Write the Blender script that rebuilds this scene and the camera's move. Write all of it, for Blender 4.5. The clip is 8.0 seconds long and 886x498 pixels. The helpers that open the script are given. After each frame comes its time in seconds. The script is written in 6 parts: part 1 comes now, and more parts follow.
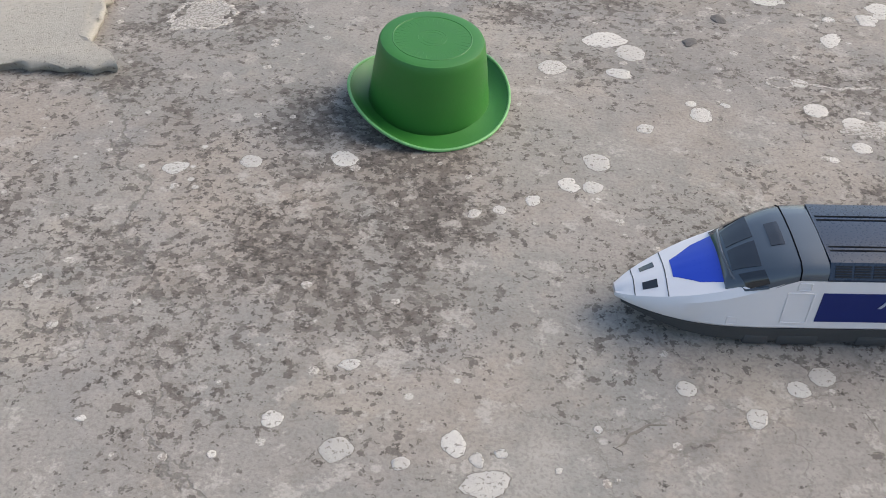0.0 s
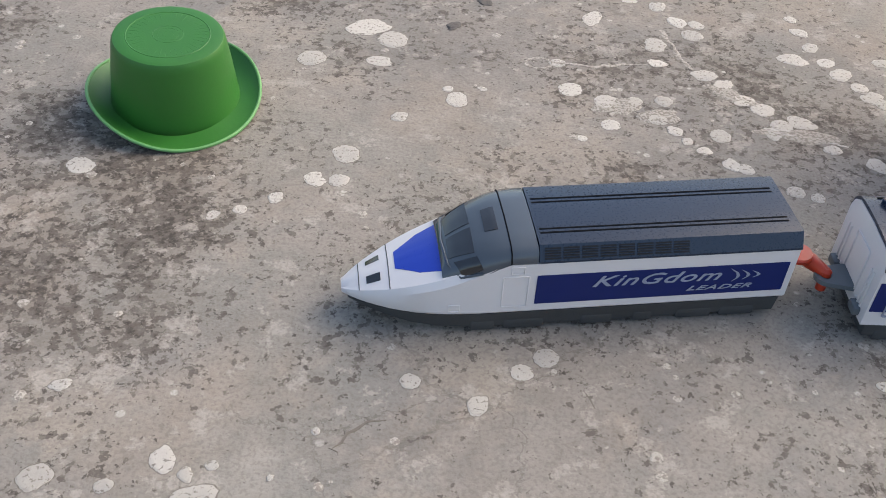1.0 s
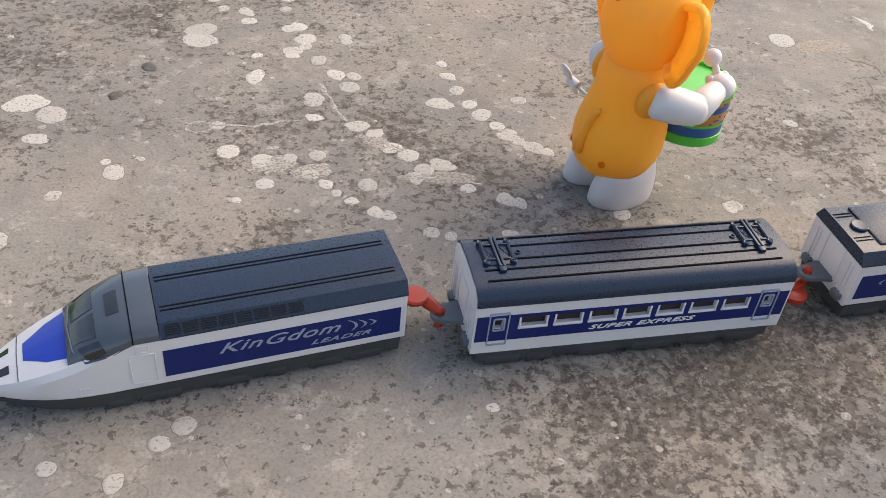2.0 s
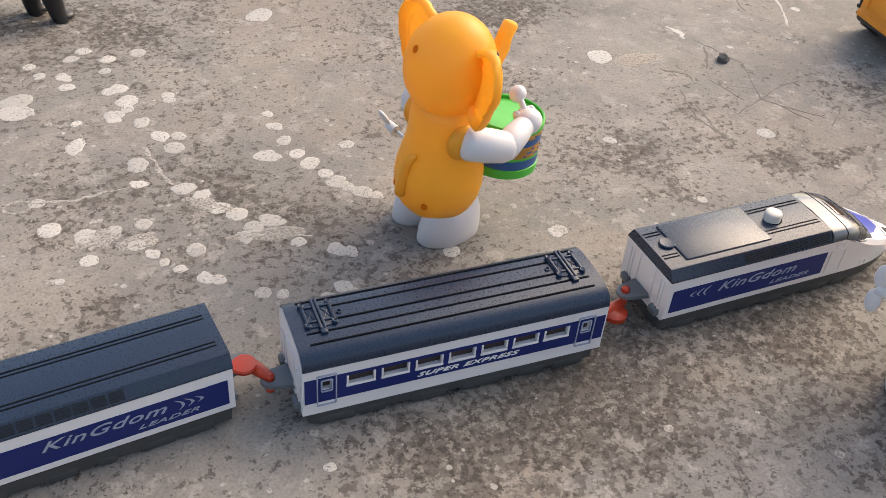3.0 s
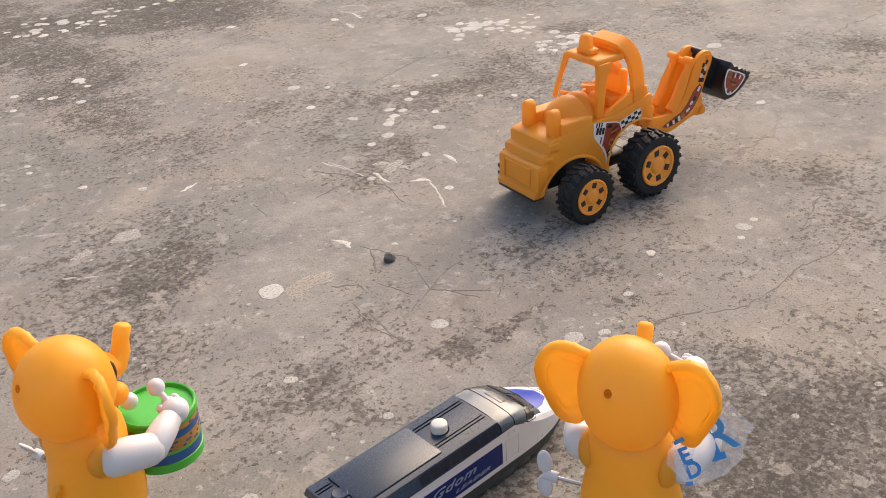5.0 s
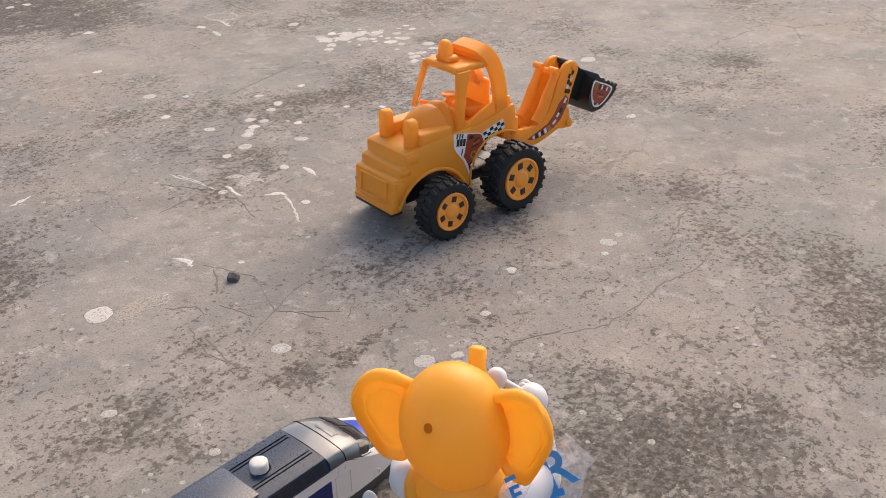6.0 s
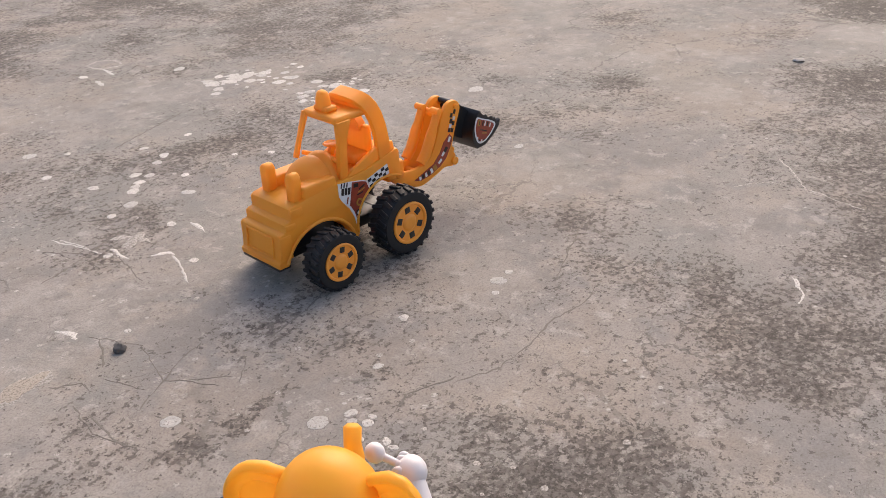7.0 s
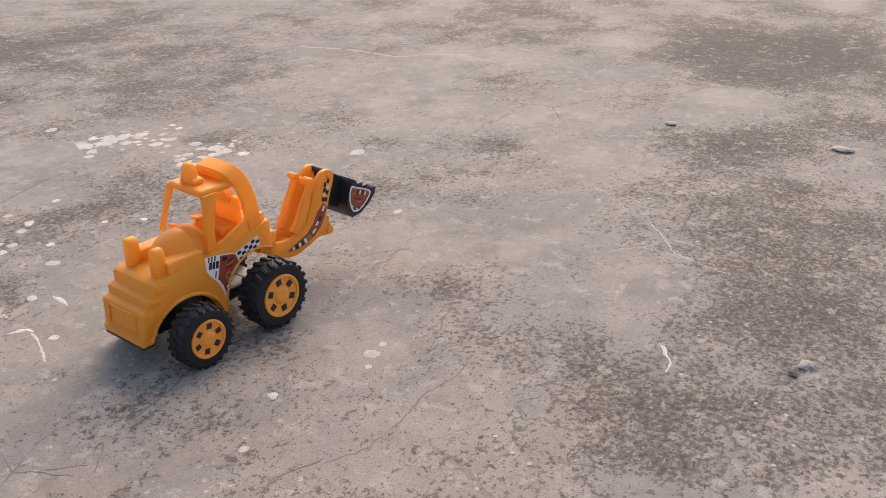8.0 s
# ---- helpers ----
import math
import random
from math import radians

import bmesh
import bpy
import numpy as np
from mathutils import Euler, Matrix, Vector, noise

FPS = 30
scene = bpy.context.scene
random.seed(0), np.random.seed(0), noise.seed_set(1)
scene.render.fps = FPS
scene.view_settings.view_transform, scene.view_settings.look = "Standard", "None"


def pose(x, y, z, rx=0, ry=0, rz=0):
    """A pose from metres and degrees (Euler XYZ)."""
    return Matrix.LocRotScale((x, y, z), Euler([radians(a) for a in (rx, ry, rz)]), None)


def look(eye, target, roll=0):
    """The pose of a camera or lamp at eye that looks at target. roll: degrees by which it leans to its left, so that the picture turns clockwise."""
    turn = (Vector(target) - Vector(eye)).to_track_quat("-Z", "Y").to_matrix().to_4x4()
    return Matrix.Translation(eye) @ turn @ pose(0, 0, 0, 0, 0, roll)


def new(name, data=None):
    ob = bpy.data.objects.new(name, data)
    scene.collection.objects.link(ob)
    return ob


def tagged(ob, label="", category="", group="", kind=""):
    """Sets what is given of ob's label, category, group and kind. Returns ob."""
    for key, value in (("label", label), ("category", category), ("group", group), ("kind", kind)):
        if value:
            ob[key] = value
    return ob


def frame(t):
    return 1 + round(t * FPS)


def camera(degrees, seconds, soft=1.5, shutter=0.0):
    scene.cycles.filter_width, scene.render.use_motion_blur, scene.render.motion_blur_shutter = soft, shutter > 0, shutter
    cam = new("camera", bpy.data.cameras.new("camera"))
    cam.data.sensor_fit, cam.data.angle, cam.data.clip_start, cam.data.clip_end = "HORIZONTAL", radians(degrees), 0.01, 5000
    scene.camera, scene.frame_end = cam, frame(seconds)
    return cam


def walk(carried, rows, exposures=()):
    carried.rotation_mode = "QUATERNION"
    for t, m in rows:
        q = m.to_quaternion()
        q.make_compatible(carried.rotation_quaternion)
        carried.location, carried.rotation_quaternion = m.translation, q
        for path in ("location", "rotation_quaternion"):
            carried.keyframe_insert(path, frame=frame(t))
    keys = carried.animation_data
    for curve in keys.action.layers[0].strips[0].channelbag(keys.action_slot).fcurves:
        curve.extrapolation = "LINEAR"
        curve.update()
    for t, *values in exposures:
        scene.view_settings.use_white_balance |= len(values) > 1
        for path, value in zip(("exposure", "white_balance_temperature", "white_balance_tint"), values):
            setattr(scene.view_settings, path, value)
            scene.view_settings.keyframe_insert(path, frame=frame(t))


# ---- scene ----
cam = camera(49.84, 8.0, soft=0.8)
PATH = [
    (0, (0.0045, -0.0158, 0.3333), (-0.0814, 1.4945, -0.975), 1.12),
    (0.5, (0.0482, -0.0068, 0.3318), (0.0463, 1.4983, -0.9853), 0.45),
    (1, (0.0857, -0.0035, 0.3342), (0.2269, 1.4849, -0.9942), 2.99),
    (1.5, (0.1428, -0.019, 0.3604), (0.5825, 1.4272, -0.9493), 7.73),
    (1.7, (0.1534, -0.0227, 0.3691), (0.6342, 1.4217, -0.928), 7.7),
    (2.8, (0.2081, -0.0348, 0.4144), (0.9195, 1.3375, -0.8547), 4.53),
    (3, (0.2115, -0.0308, 0.4154), (0.9563, 1.3295, -0.8473), 5.38),
    (3.5, (0.2726, -0.0335, 0.4343), (1.2415, 1.2258, -0.7803), 4.16),
    (4, (0.3032, -0.0501, 0.4499), (1.386, 1.2051, -0.669), -1.1),
    (4.5, (0.3203, -0.06, 0.4718), (1.4754, 1.235, -0.5225), -4.77),
    (4.7, (0.3161, -0.06, 0.4721), (1.4839, 1.2342, -0.5084), -4.55),
    (5.8, (0.3557, -0.0433, 0.4275), (1.6223, 1.1772, -0.5244), -2.7),
    (6, (0.3835, -0.0552, 0.4332), (1.7174, 1.0927, -0.5172), -1.18),
    (6.5, (0.4027, -0.0672, 0.4464), (1.8056, 1.0028, -0.4955), -0.17),
    (7, (0.4151, -0.0703, 0.4605), (1.8583, 0.9542, -0.471), -2.96),
    (7.5, (0.4286, -0.0766, 0.4648), (1.9419, 0.8605, -0.4473), -1.48),
    (8, (0.4463, -0.086, 0.4778), (2.0338, 0.7844, -0.372), -0.8),
]
walk(cam, [(t, look(eye, target, roll)) for t, eye, target, roll in PATH], [(0, -0.03, 6550, 8), (1.7, -0.01, 7100, 11), (3, 0.05, 7300, 12), (4.7, -0.06, 7450, 14), (6, -0.13, 7150, 15), (8, -0.15, 7100, 17)])

# ---- daylight: hazy sky and a soft low sun ----
SUN_AZ, SUN_EL = 18.0, 40.0          # degrees: from +x towards +y, and above the ground
world = bpy.data.worlds.new("hazy_sky")
scene.world = world
world.use_nodes = True
sky = world.node_tree.nodes.new("ShaderNodeTexSky")
sky.sky_type, sky.sun_disc = "NISHITA", False
sky.sun_elevation, sky.sun_rotation = radians(SUN_EL), radians(90 - SUN_AZ)
sky.dust_density, sky.air_density, sky.ozone_density = 3.2, 1.0, 0.8
background = world.node_tree.nodes["Background"]
background.inputs[1].default_value = 0.305
world.node_tree.links.new(sky.outputs[0], background.inputs[0])
sun_lamp = bpy.data.lights.new("sun", "SUN")
sun_lamp.energy, sun_lamp.angle, sun_lamp.color = 1.80, radians(50), (1.0, 0.89, 0.76)
sun = new("sun", sun_lamp)
sun_way = Vector((math.cos(radians(SUN_AZ)) * math.cos(radians(SUN_EL)), math.sin(radians(SUN_AZ)) * math.cos(radians(SUN_EL)), math.sin(radians(SUN_EL))))
sun.matrix_world = look(sun_way * 20, (0, 0, 0))


# ---- materials ----
def material(name, colour, rough=0.5, metal=0.0, vary=0.12, scale=60.0, bump=0.05, fine=900.0, coat=0.0, spread=0.0, glow=0.0, shine=0.5):
    """A painted, moulded or cast surface: mottled at two scales, with fine relief and uneven gloss."""
    m = bpy.data.materials.new(name)
    m.use_nodes = True
    n, l = m.node_tree.nodes, m.node_tree.links
    b = n["Principled BSDF"]
    b.inputs["Metallic"].default_value = metal
    b.inputs["Coat Weight"].default_value = coat
    b.inputs["Specular IOR Level"].default_value = shine
    b.inputs["Coat Roughness"].default_value = 0.15
    co = n.new("ShaderNodeTexCoord")
    big, small = n.new("ShaderNodeTexNoise"), n.new("ShaderNodeTexNoise")
    for node, s in ((big, scale), (small, fine)):
        node.inputs["Scale"].default_value, node.inputs["Detail"].default_value = s, 4
        l.new(co.outputs["Object"], node.inputs["Vector"])
    ramp = n.new("ShaderNodeMapRange")
    ramp.inputs["To Min"].default_value, ramp.inputs["To Max"].default_value = 1 - vary, 1 + vary
    l.new(big.outputs["Fac"], ramp.inputs["Value"])
    mul = n.new("ShaderNodeVectorMath")
    mul.operation = "SCALE"
    mul.inputs[0].default_value = colour
    l.new(ramp.outputs[0], mul.inputs["Scale"])
    last = mul.outputs[0]
    if spread:
        info, vary2, mul2 = n.new("ShaderNodeObjectInfo"), n.new("ShaderNodeMapRange"), n.new("ShaderNodeVectorMath")
        mul2.operation = "SCALE"
        vary2.inputs["To Min"].default_value, vary2.inputs["To Max"].default_value = 1 - spread, 1 + spread
        l.new(info.outputs["Random"], vary2.inputs["Value"])
        l.new(last, mul2.inputs[0])
        l.new(vary2.outputs[0], mul2.inputs["Scale"])
        last = mul2.outputs[0]
    l.new(last, b.inputs["Base Color"])
    if glow:
        thin, blend = n.new("ShaderNodeBsdfTranslucent"), n.new("ShaderNodeMixShader")
        blend.inputs[0].default_value = glow
        thin.inputs["Color"].default_value = (*(c ** 0.6 for c in colour), 1)
        l.new(b.outputs[0], blend.inputs[1])
        l.new(thin.outputs[0], blend.inputs[2])
        l.new(blend.outputs[0], n["Material Output"].inputs["Surface"])
    gloss = n.new("ShaderNodeMapRange")
    gloss.inputs["To Min"].default_value, gloss.inputs["To Max"].default_value = max(rough - 0.08, 0.03), min(rough + 0.1, 1)
    l.new(small.outputs["Fac"], gloss.inputs["Value"])
    l.new(gloss.outputs[0], b.inputs["Roughness"])
    if bump:
        bu = n.new("ShaderNodeBump")
        bu.inputs["Strength"].default_value, bu.inputs["Distance"].default_value = bump, 0.001
        l.new(small.outputs["Fac"], bu.inputs["Height"])
        l.new(bu.outputs[0], b.inputs["Normal"])
    return m


WHITE = material("white_plastic", (0.63, 0.615, 0.62), 0.36, vary=0.05, bump=0.03)
ROOF = material("slate_blue_plastic", (0.012, 0.025, 0.050), 0.28, vary=0.12, bump=0.03, shine=0.38)
COVER = material("glossy_slate_plastic", (0.020, 0.032, 0.052), 0.26, vary=0.12, bump=0.02, shine=0.5)
HOOD = material("smoky_grey_plastic", (0.055, 0.070, 0.088), 0.16, vary=0.1, bump=0.02, coat=0.4)
CHASSIS = material("dark_grey_plastic", (0.043, 0.047, 0.050), 0.5, vary=0.2)
TAB = material("grey_plastic", (0.10, 0.12, 0.135), 0.42)
NAVY = material("navy_print", (0.005, 0.016, 0.110), 0.34, vary=0.1, bump=0.02, shine=0.25)
BLUE = material("bright_blue_paint", (0.012, 0.045, 0.38), 0.3, vary=0.08, bump=0.02)
SILVER = material("silver_print", (0.26, 0.30, 0.39), 0.42, vary=0.1, bump=0.02)
# near-black that paints the shade of grooves, seams and wells
DARK = material("recess_shade_black", (0.005, 0.006, 0.008), 0.9, vary=0.1, shine=0.05)
LOUVRE = material("dull_black_plastic", (0.012, 0.014, 0.018), 0.6, vary=0.1, shine=0.2)
PANE = material("smoked_pane", (0.016, 0.018, 0.022), 0.14, vary=0.2, bump=0.01, coat=0.5)
# dark brown standing in for the unlit interior of the coach
INSIDE = material("inside_shade_brown", (0.03, 0.018, 0.016), 0.6)
RED = material("red_orange_plastic", (0.42, 0.038, 0.014), 0.35, vary=0.1, bump=0.03)
KNOB = material("worn_cream_plastic", (0.60, 0.57, 0.52), 0.55, vary=0.15, scale=160, bump=0.1)
GREEN = material("green_plastic", (0.022, 0.136, 0.017), 0.46, vary=0.12, scale=40, bump=0.05)
BEAD = material("pale_green_edge", (0.11, 0.30, 0.10), 0.5, vary=0.25, scale=200)
LIME = material("bright_green_plastic", (0.05, 0.42, 0.04), 0.42, vary=0.1, bump=0.04)
YELLOW = material("amber_plastic", (1.0, 0.510, 0.055), 0.36, vary=0.04, scale=30, bump=0.03, glow=0.46)
ORANGE = material("loader_orange_plastic", (1.0, 0.425, 0.048), 0.40, vary=0.05, scale=30, bump=0.05, glow=0.38)
RIM = material("orange_rim_plastic", (0.84, 0.300, 0.036), 0.45, vary=0.08, scale=60, bump=0.05)
# deeper orange that imitates shade in the screw holes
HOLE = material("hole_shade_orange", (0.78, 0.200, 0.010), 0.7, shine=0.1, glow=0.3)
TYRE = material("black_rubber", (0.012, 0.013, 0.015), 0.6, vary=0.25, scale=120, bump=0.15, shine=0.3)
BLACK = material("black_plastic", (0.013, 0.013, 0.014), 0.38, vary=0.2)
STEEL = material("steel_rod", (0.5, 0.5, 0.5), 0.3, metal=1.0)
BROWN = material("dark_brown_paint", (0.06, 0.02, 0.01), 0.5)
BAND_BLUE = material("label_blue", (0.015, 0.080, 0.230), 0.35)
BAND_GOLD = material("label_gold", (0.40, 0.19, 0.035), 0.4, vary=0.35, scale=300)
STICKER_W = material("sticker_white", (0.70, 0.70, 0.70), 0.3, vary=0.08)
STICKER_R = material("sticker_red", (0.30, 0.05, 0.025), 0.32, vary=0.35, scale=200)
STICKER_K = material("sticker_black", (0.015, 0.013, 0.013), 0.3)
LETTER_B = material("blue_ink", (0.015, 0.22, 0.55), 0.35)


def crust(name, pale, under, cover, spread):
    """Dried pale crust, pitted so that the cement shows through."""
    m = material(name, pale, 0.9, vary=0.2, scale=300, bump=0.6, fine=1300, spread=spread)
    n, l = m.node_tree.nodes, m.node_tree.links
    b = n["Principled BSDF"]
    pale_out = b.inputs["Base Color"].links[0].from_socket
    pits, edge, blend = n.new("ShaderNodeTexNoise"), n.new("ShaderNodeMapRange"), n.new("ShaderNodeMix")
    geo = n.new("ShaderNodeNewGeometry")
    pits.inputs["Scale"].default_value, pits.inputs["Detail"].default_value, pits.inputs["Roughness"].default_value = 480, 4, 0.6
    l.new(geo.outputs["Position"], pits.inputs["Vector"])
    edge.inputs["From Min"].default_value, edge.inputs["From Max"].default_value = cover, cover + 0.06
    l.new(pits.outputs["Fac"], edge.inputs["Value"])
    blend.data_type = "RGBA"
    l.new(edge.outputs[0], blend.inputs[0])
    l.new(pale_out, blend.inputs[6])
    blend.inputs[7].default_value = (*under, 1)
    l.new(blend.outputs[2], b.inputs["Base Color"])
    return m


LICHEN = crust("pale_lichen", (0.505, 0.480, 0.437), (0.245, 0.222, 0.194), 0.565, 0.14)
FAINT = crust("faint_pale_stain", (0.40, 0.372, 0.330), (0.235, 0.211, 0.183), 0.48, 0.1)
TAN = crust("tan_stain", (0.395, 0.345, 0.285), (0.245, 0.205, 0.165), 0.52, 0.05)
# dark outline colour, painting the thin edge shade of the pale spots
EDGE_SHADE = crust("spot_edge_shade", (0.165, 0.145, 0.124), (0.240, 0.217, 0.190), 0.47, 0.0)
CRACK = material("crack_dark", (0.158, 0.139, 0.119), 0.95, vary=0.3, scale=300)
SLAB = material("old_screed", (0.36, 0.335, 0.30), 0.9, vary=0.3, scale=90, bump=0.6, fine=700)
SCREED = crust("pale_screed", (0.300, 0.280, 0.240), (0.165, 0.145, 0.120), 0.60, 0.0)
STONE = material("grey_stone", (0.10, 0.092, 0.085), 0.9, vary=0.3, scale=200, bump=0.5)
NUT = material("brown_clod", (0.16, 0.09, 0.055), 0.85, vary=0.4, scale=150, bump=0.6)


def concrete():
    """Weathered roof screed: warm grey cement, dark lichen specks in drifts, pale dots, hairline cracks."""
    m = bpy.data.materials.new("weathered_concrete")
    m.use_nodes = True
    n, l = m.node_tree.nodes, m.node_tree.links
    b = n["Principled BSDF"]
    co = n.new("ShaderNodeTexCoord")

    def noise_of(scale, detail=4, rough=0.55, offset=0.0, kind="ShaderNodeTexNoise"):
        node = n.new(kind)
        node.inputs["Scale"].default_value = scale
        if kind == "ShaderNodeTexNoise":
            node.inputs["Detail"].default_value, node.inputs["Roughness"].default_value = detail, rough
        shift = n.new("ShaderNodeVectorMath")
        shift.inputs[1].default_value = (offset, offset * 0.7, offset * 0.3)
        l.new(co.outputs["Object"], shift.inputs[0])
        l.new(shift.outputs[0], node.inputs["Vector"])
        return node

    def span(value, lo, hi, a=0.0, z=1.0):
        node = n.new("ShaderNodeMapRange")
        node.interpolation_type = "SMOOTHSTEP"
        for key, v in (("From Min", lo), ("From Max", hi), ("To Min", a), ("To Max", z)):
            node.inputs[key].default_value = v
        l.new(value, node.inputs["Value"])
        return node.outputs[0]

    def mix(fac, a, c, blend="MIX"):
        node = n.new("ShaderNodeMix")
        node.data_type, node.blend_type = "RGBA", blend
        if isinstance(fac, float):
            node.inputs[0].default_value = fac
        else:
            l.new(fac, node.inputs[0])
        for sock, v in ((node.inputs[6], a), (node.inputs[7], c)):
            if isinstance(v, tuple):
                sock.default_value = (*v, 1)
            else:
                l.new(v, sock)
        return node.outputs[2]

    def times(a, c):
        node = n.new("ShaderNodeMath")
        node.operation = "MULTIPLY"
        l.new(a, node.inputs[0])
        if isinstance(c, float):
            node.inputs[1].default_value = c
        else:
            l.new(c, node.inputs[1])
        return node.outputs[0]

    place = n.new("ShaderNodeSeparateXYZ")
    l.new(co.outputs["Object"], place.inputs[0])

    def plus(a, c):
        node = n.new("ShaderNodeMath")
        node.operation = "ADD"
        l.new(a, node.inputs[0])
        l.new(c, node.inputs[1])
        return node.outputs[0]

    # old stained areas: x, y, half-length, half-width, strength
    near = ((-0.0898, 0.4956, 0.234, 0.104, 0.012), (0.0304, 0.4002, 0.157, 0.067, 0.036), (0.2308, 0.621, 0.115, 0.095, 0.024), (0.1804, 0.436, 0.098, 0.066, 0.036), (0.5144, 0.2636, 0.233, 0.086, 0.15), (0.6112, 0.7162, 0.19, 0.13, 0.085), (0.704, 0.4953, 0.174, 0.091, 0.03), (0.8688, 0.3865, 0.148, 0.089, 0.02), (0.9387, 0.4942, 0.097, 0.053, -0.02), (0.755, 0.1051, 0.29, 0.145, 0.12), (1.2373, 0.0263, 0.433, 0.227, 0.088), (0.0292, 0.255, 0.338, 0.078, -0.06), (0.8148, 0.681, 0.135, 0.162, -0.1), (1.0403, 0.6301, 0.174, 0.139, -0.08), (1.1363, 0.3761, 0.098, 0.102, -0.07), (-0.2692, 0.4513, 0.098, 0.057, -0.05), (-0.2061, 0.6129, 0.068, 0.047, 0.13), (0.8308, 0.4282, 0.0559, 0.0201, 0.1), (0.8092, 0.4324, 0.0249, 0.0188, 0.1), (0.7811, 0.4273, 0.0382, 0.0322, 0.1), (0.7519, 0.4441, 0.0304, 0.019, 0.1), (0.8974, 0.4245, 0.0193, 0.0127, 0.1), (0.9267, 0.3488, 0.0192, 0.0169, 0.1), (0.921, 0.5683, 0.0219, 0.014, 0.1), (0.696, 0.7902, 0.0444, 0.0283, 0.1), (0.6201, 0.7933, 0.0368, 0.0256, 0.1), (0.5995, 0.8537, 0.0451, 0.0227, 0.1), (0.966, 0.5, 0.05, 0.018, 0.09))
    far = ((1.0126, 1.799, 0.52, 0.425, 0.156), (0.8104, 1.3572, 0.261, 0.272, 0.065), (1.331, 1.5527, 0.302, 0.221, 0.085), (1.8091, 1.5512, 0.424, 0.439, 0.104), (1.8331, 0.167, 0.236, 0.164, 0.111), (1.6748, 0.5848, 0.128, 0.157, 0.039), (2.2397, -0.1262, 0.4, 0.272, 0.085), (3.0637, 1.0387, 0.614, 0.488, 0.065), (1.4396, 0.1512, 0.149, 0.112, -0.08), (1.3451, 1.0557, 0.256, 0.185, -0.08), (2.0967, 0.4835, 0.191, 0.18, -0.06))
    distant = ((2.6118, 0.961, 0.184, 0.147, 0.111), (2.4207, 1.0685, 0.1, 0.084, 0.078), (2.6741, 0.4308, 0.194, 0.16, 0.098), (2.6521, 0.1385, 0.235, 0.127, 0.143), (1.7642, 0.6176, 0.087, 0.1, 0.058), (1.7082, 0.5171, 0.081, 0.077, 0.058), (2.2874, 0.4342, 0.126, 0.111, 0.058), (2.4194, 0.5657, 0.116, 0.082, -0.2), (3.0846, 0.1921, 0.141, 0.069, -0.2), (2.3549, 0.0506, 0.087, 0.04, -0.16), (2.4031, 1.2454, 0.113, 0.127, -0.16), (2.1969, 0.7921, 0.107, 0.18, -0.12), (2.1098, 0.2725, 0.096, 0.092, -0.12), (1.9497, 0.8442, 0.206, 0.188, -0.1))
    broad = ((1.0036, 0.4801, 0.088, 0.09, -0.11), (1.1008, 0.8758, 0.105, 0.116, -0.09), (1.2568, 0.2609, 0.088, 0.088, -0.08), (0.7939, 0.4243, 0.041, 0.037, -0.08), (1.8021, 0.5839, 0.13, 0.158, -0.13), (1.9586, 0.4455, 0.138, 0.171, -0.08), (1.2585, 0.1053, 0.096, 0.098, -0.06), (1.3058, 0.4722, 0.132, 0.163, -0.07), (2.459, 0.2306, 0.34, 0.30, 0.34), (1.6465, 0.0632, 0.154, 0.187, 0.01), (1.6416, 0.6811, 0.055, 0.058, 0.1), (2.4682, 0.701, 0.185, 0.179, 0.09), (1.8441, 0.6044, 0.135, 0.168, -0.08), (1.1971, 0.0515, 0.068, 0.079, -0.05))
    wander = n.new("ShaderNodeVectorMath")
    wander.operation = "MULTIPLY_ADD"
    wander.inputs[1].default_value = (0.16, 0.16, 0.0)
    l.new(noise_of(7.0, 6, 0.62, 14.2).outputs["Color"], wander.inputs[0])
    away = n.new("ShaderNodeVectorMath")
    away.inputs[1].default_value = (-0.08, -0.08, 0.0)
    l.new(co.outputs["Object"], away.inputs[0])
    l.new(away.outputs[0], wander.inputs[2])

    def stain(x, y, rx, ry):
        """Soft mask of one old stained area, about x, y."""
        shift, stretch, length = n.new("ShaderNodeVectorMath"), n.new("ShaderNodeVectorMath"), n.new("ShaderNodeVectorMath")
        stretch.operation, length.operation = "MULTIPLY", "LENGTH"
        shift.inputs[1].default_value, stretch.inputs[1].default_value = (-x, -y, 0), (1 / rx, 1 / ry, 1)
        l.new(wander.outputs[0], shift.inputs[0])
        l.new(shift.outputs[0], stretch.inputs[0])
        l.new(stretch.outputs[0], length.inputs[0])
        return span(length.outputs["Value"], 0.35, 1.05, 1.0, 0.0)

    clouds = noise_of(3.2, 6, 0.62).outputs["Fac"]
    drift = noise_of(5.0, 6, 0.66, 3.1).outputs["Fac"]
    for x, y, rx, ry, k in near + far + distant + broad:
        drift = plus(drift, times(stain(x, y, rx, ry), k))
    islands = noise_of(145.0, 7, 0.65, 5.7).outputs["Fac"]
    speck = noise_of(240.0, 5, 0.66, 1.3).outputs["Fac"]
    grain = noise_of(520.0, 3, 0.6, 2.2).outputs["Fac"]
    tone = mix(span(clouds, 0.36, 0.64), (0.222, 0.206, 0.186), (0.292, 0.264, 0.232))
    tone = mix(times(span(noise_of(14.0, 6, 0.64, 8.8).outputs["Fac"], 0.46, 0.62), 0.7), tone, (0.205, 0.196, 0.183))
    tone = mix(times(span(noise_of(13.0, 9, 0.72, 41.0).outputs["Fac"], 0.50, 0.60), 0.24), tone, (0.150, 0.131, 0.110))
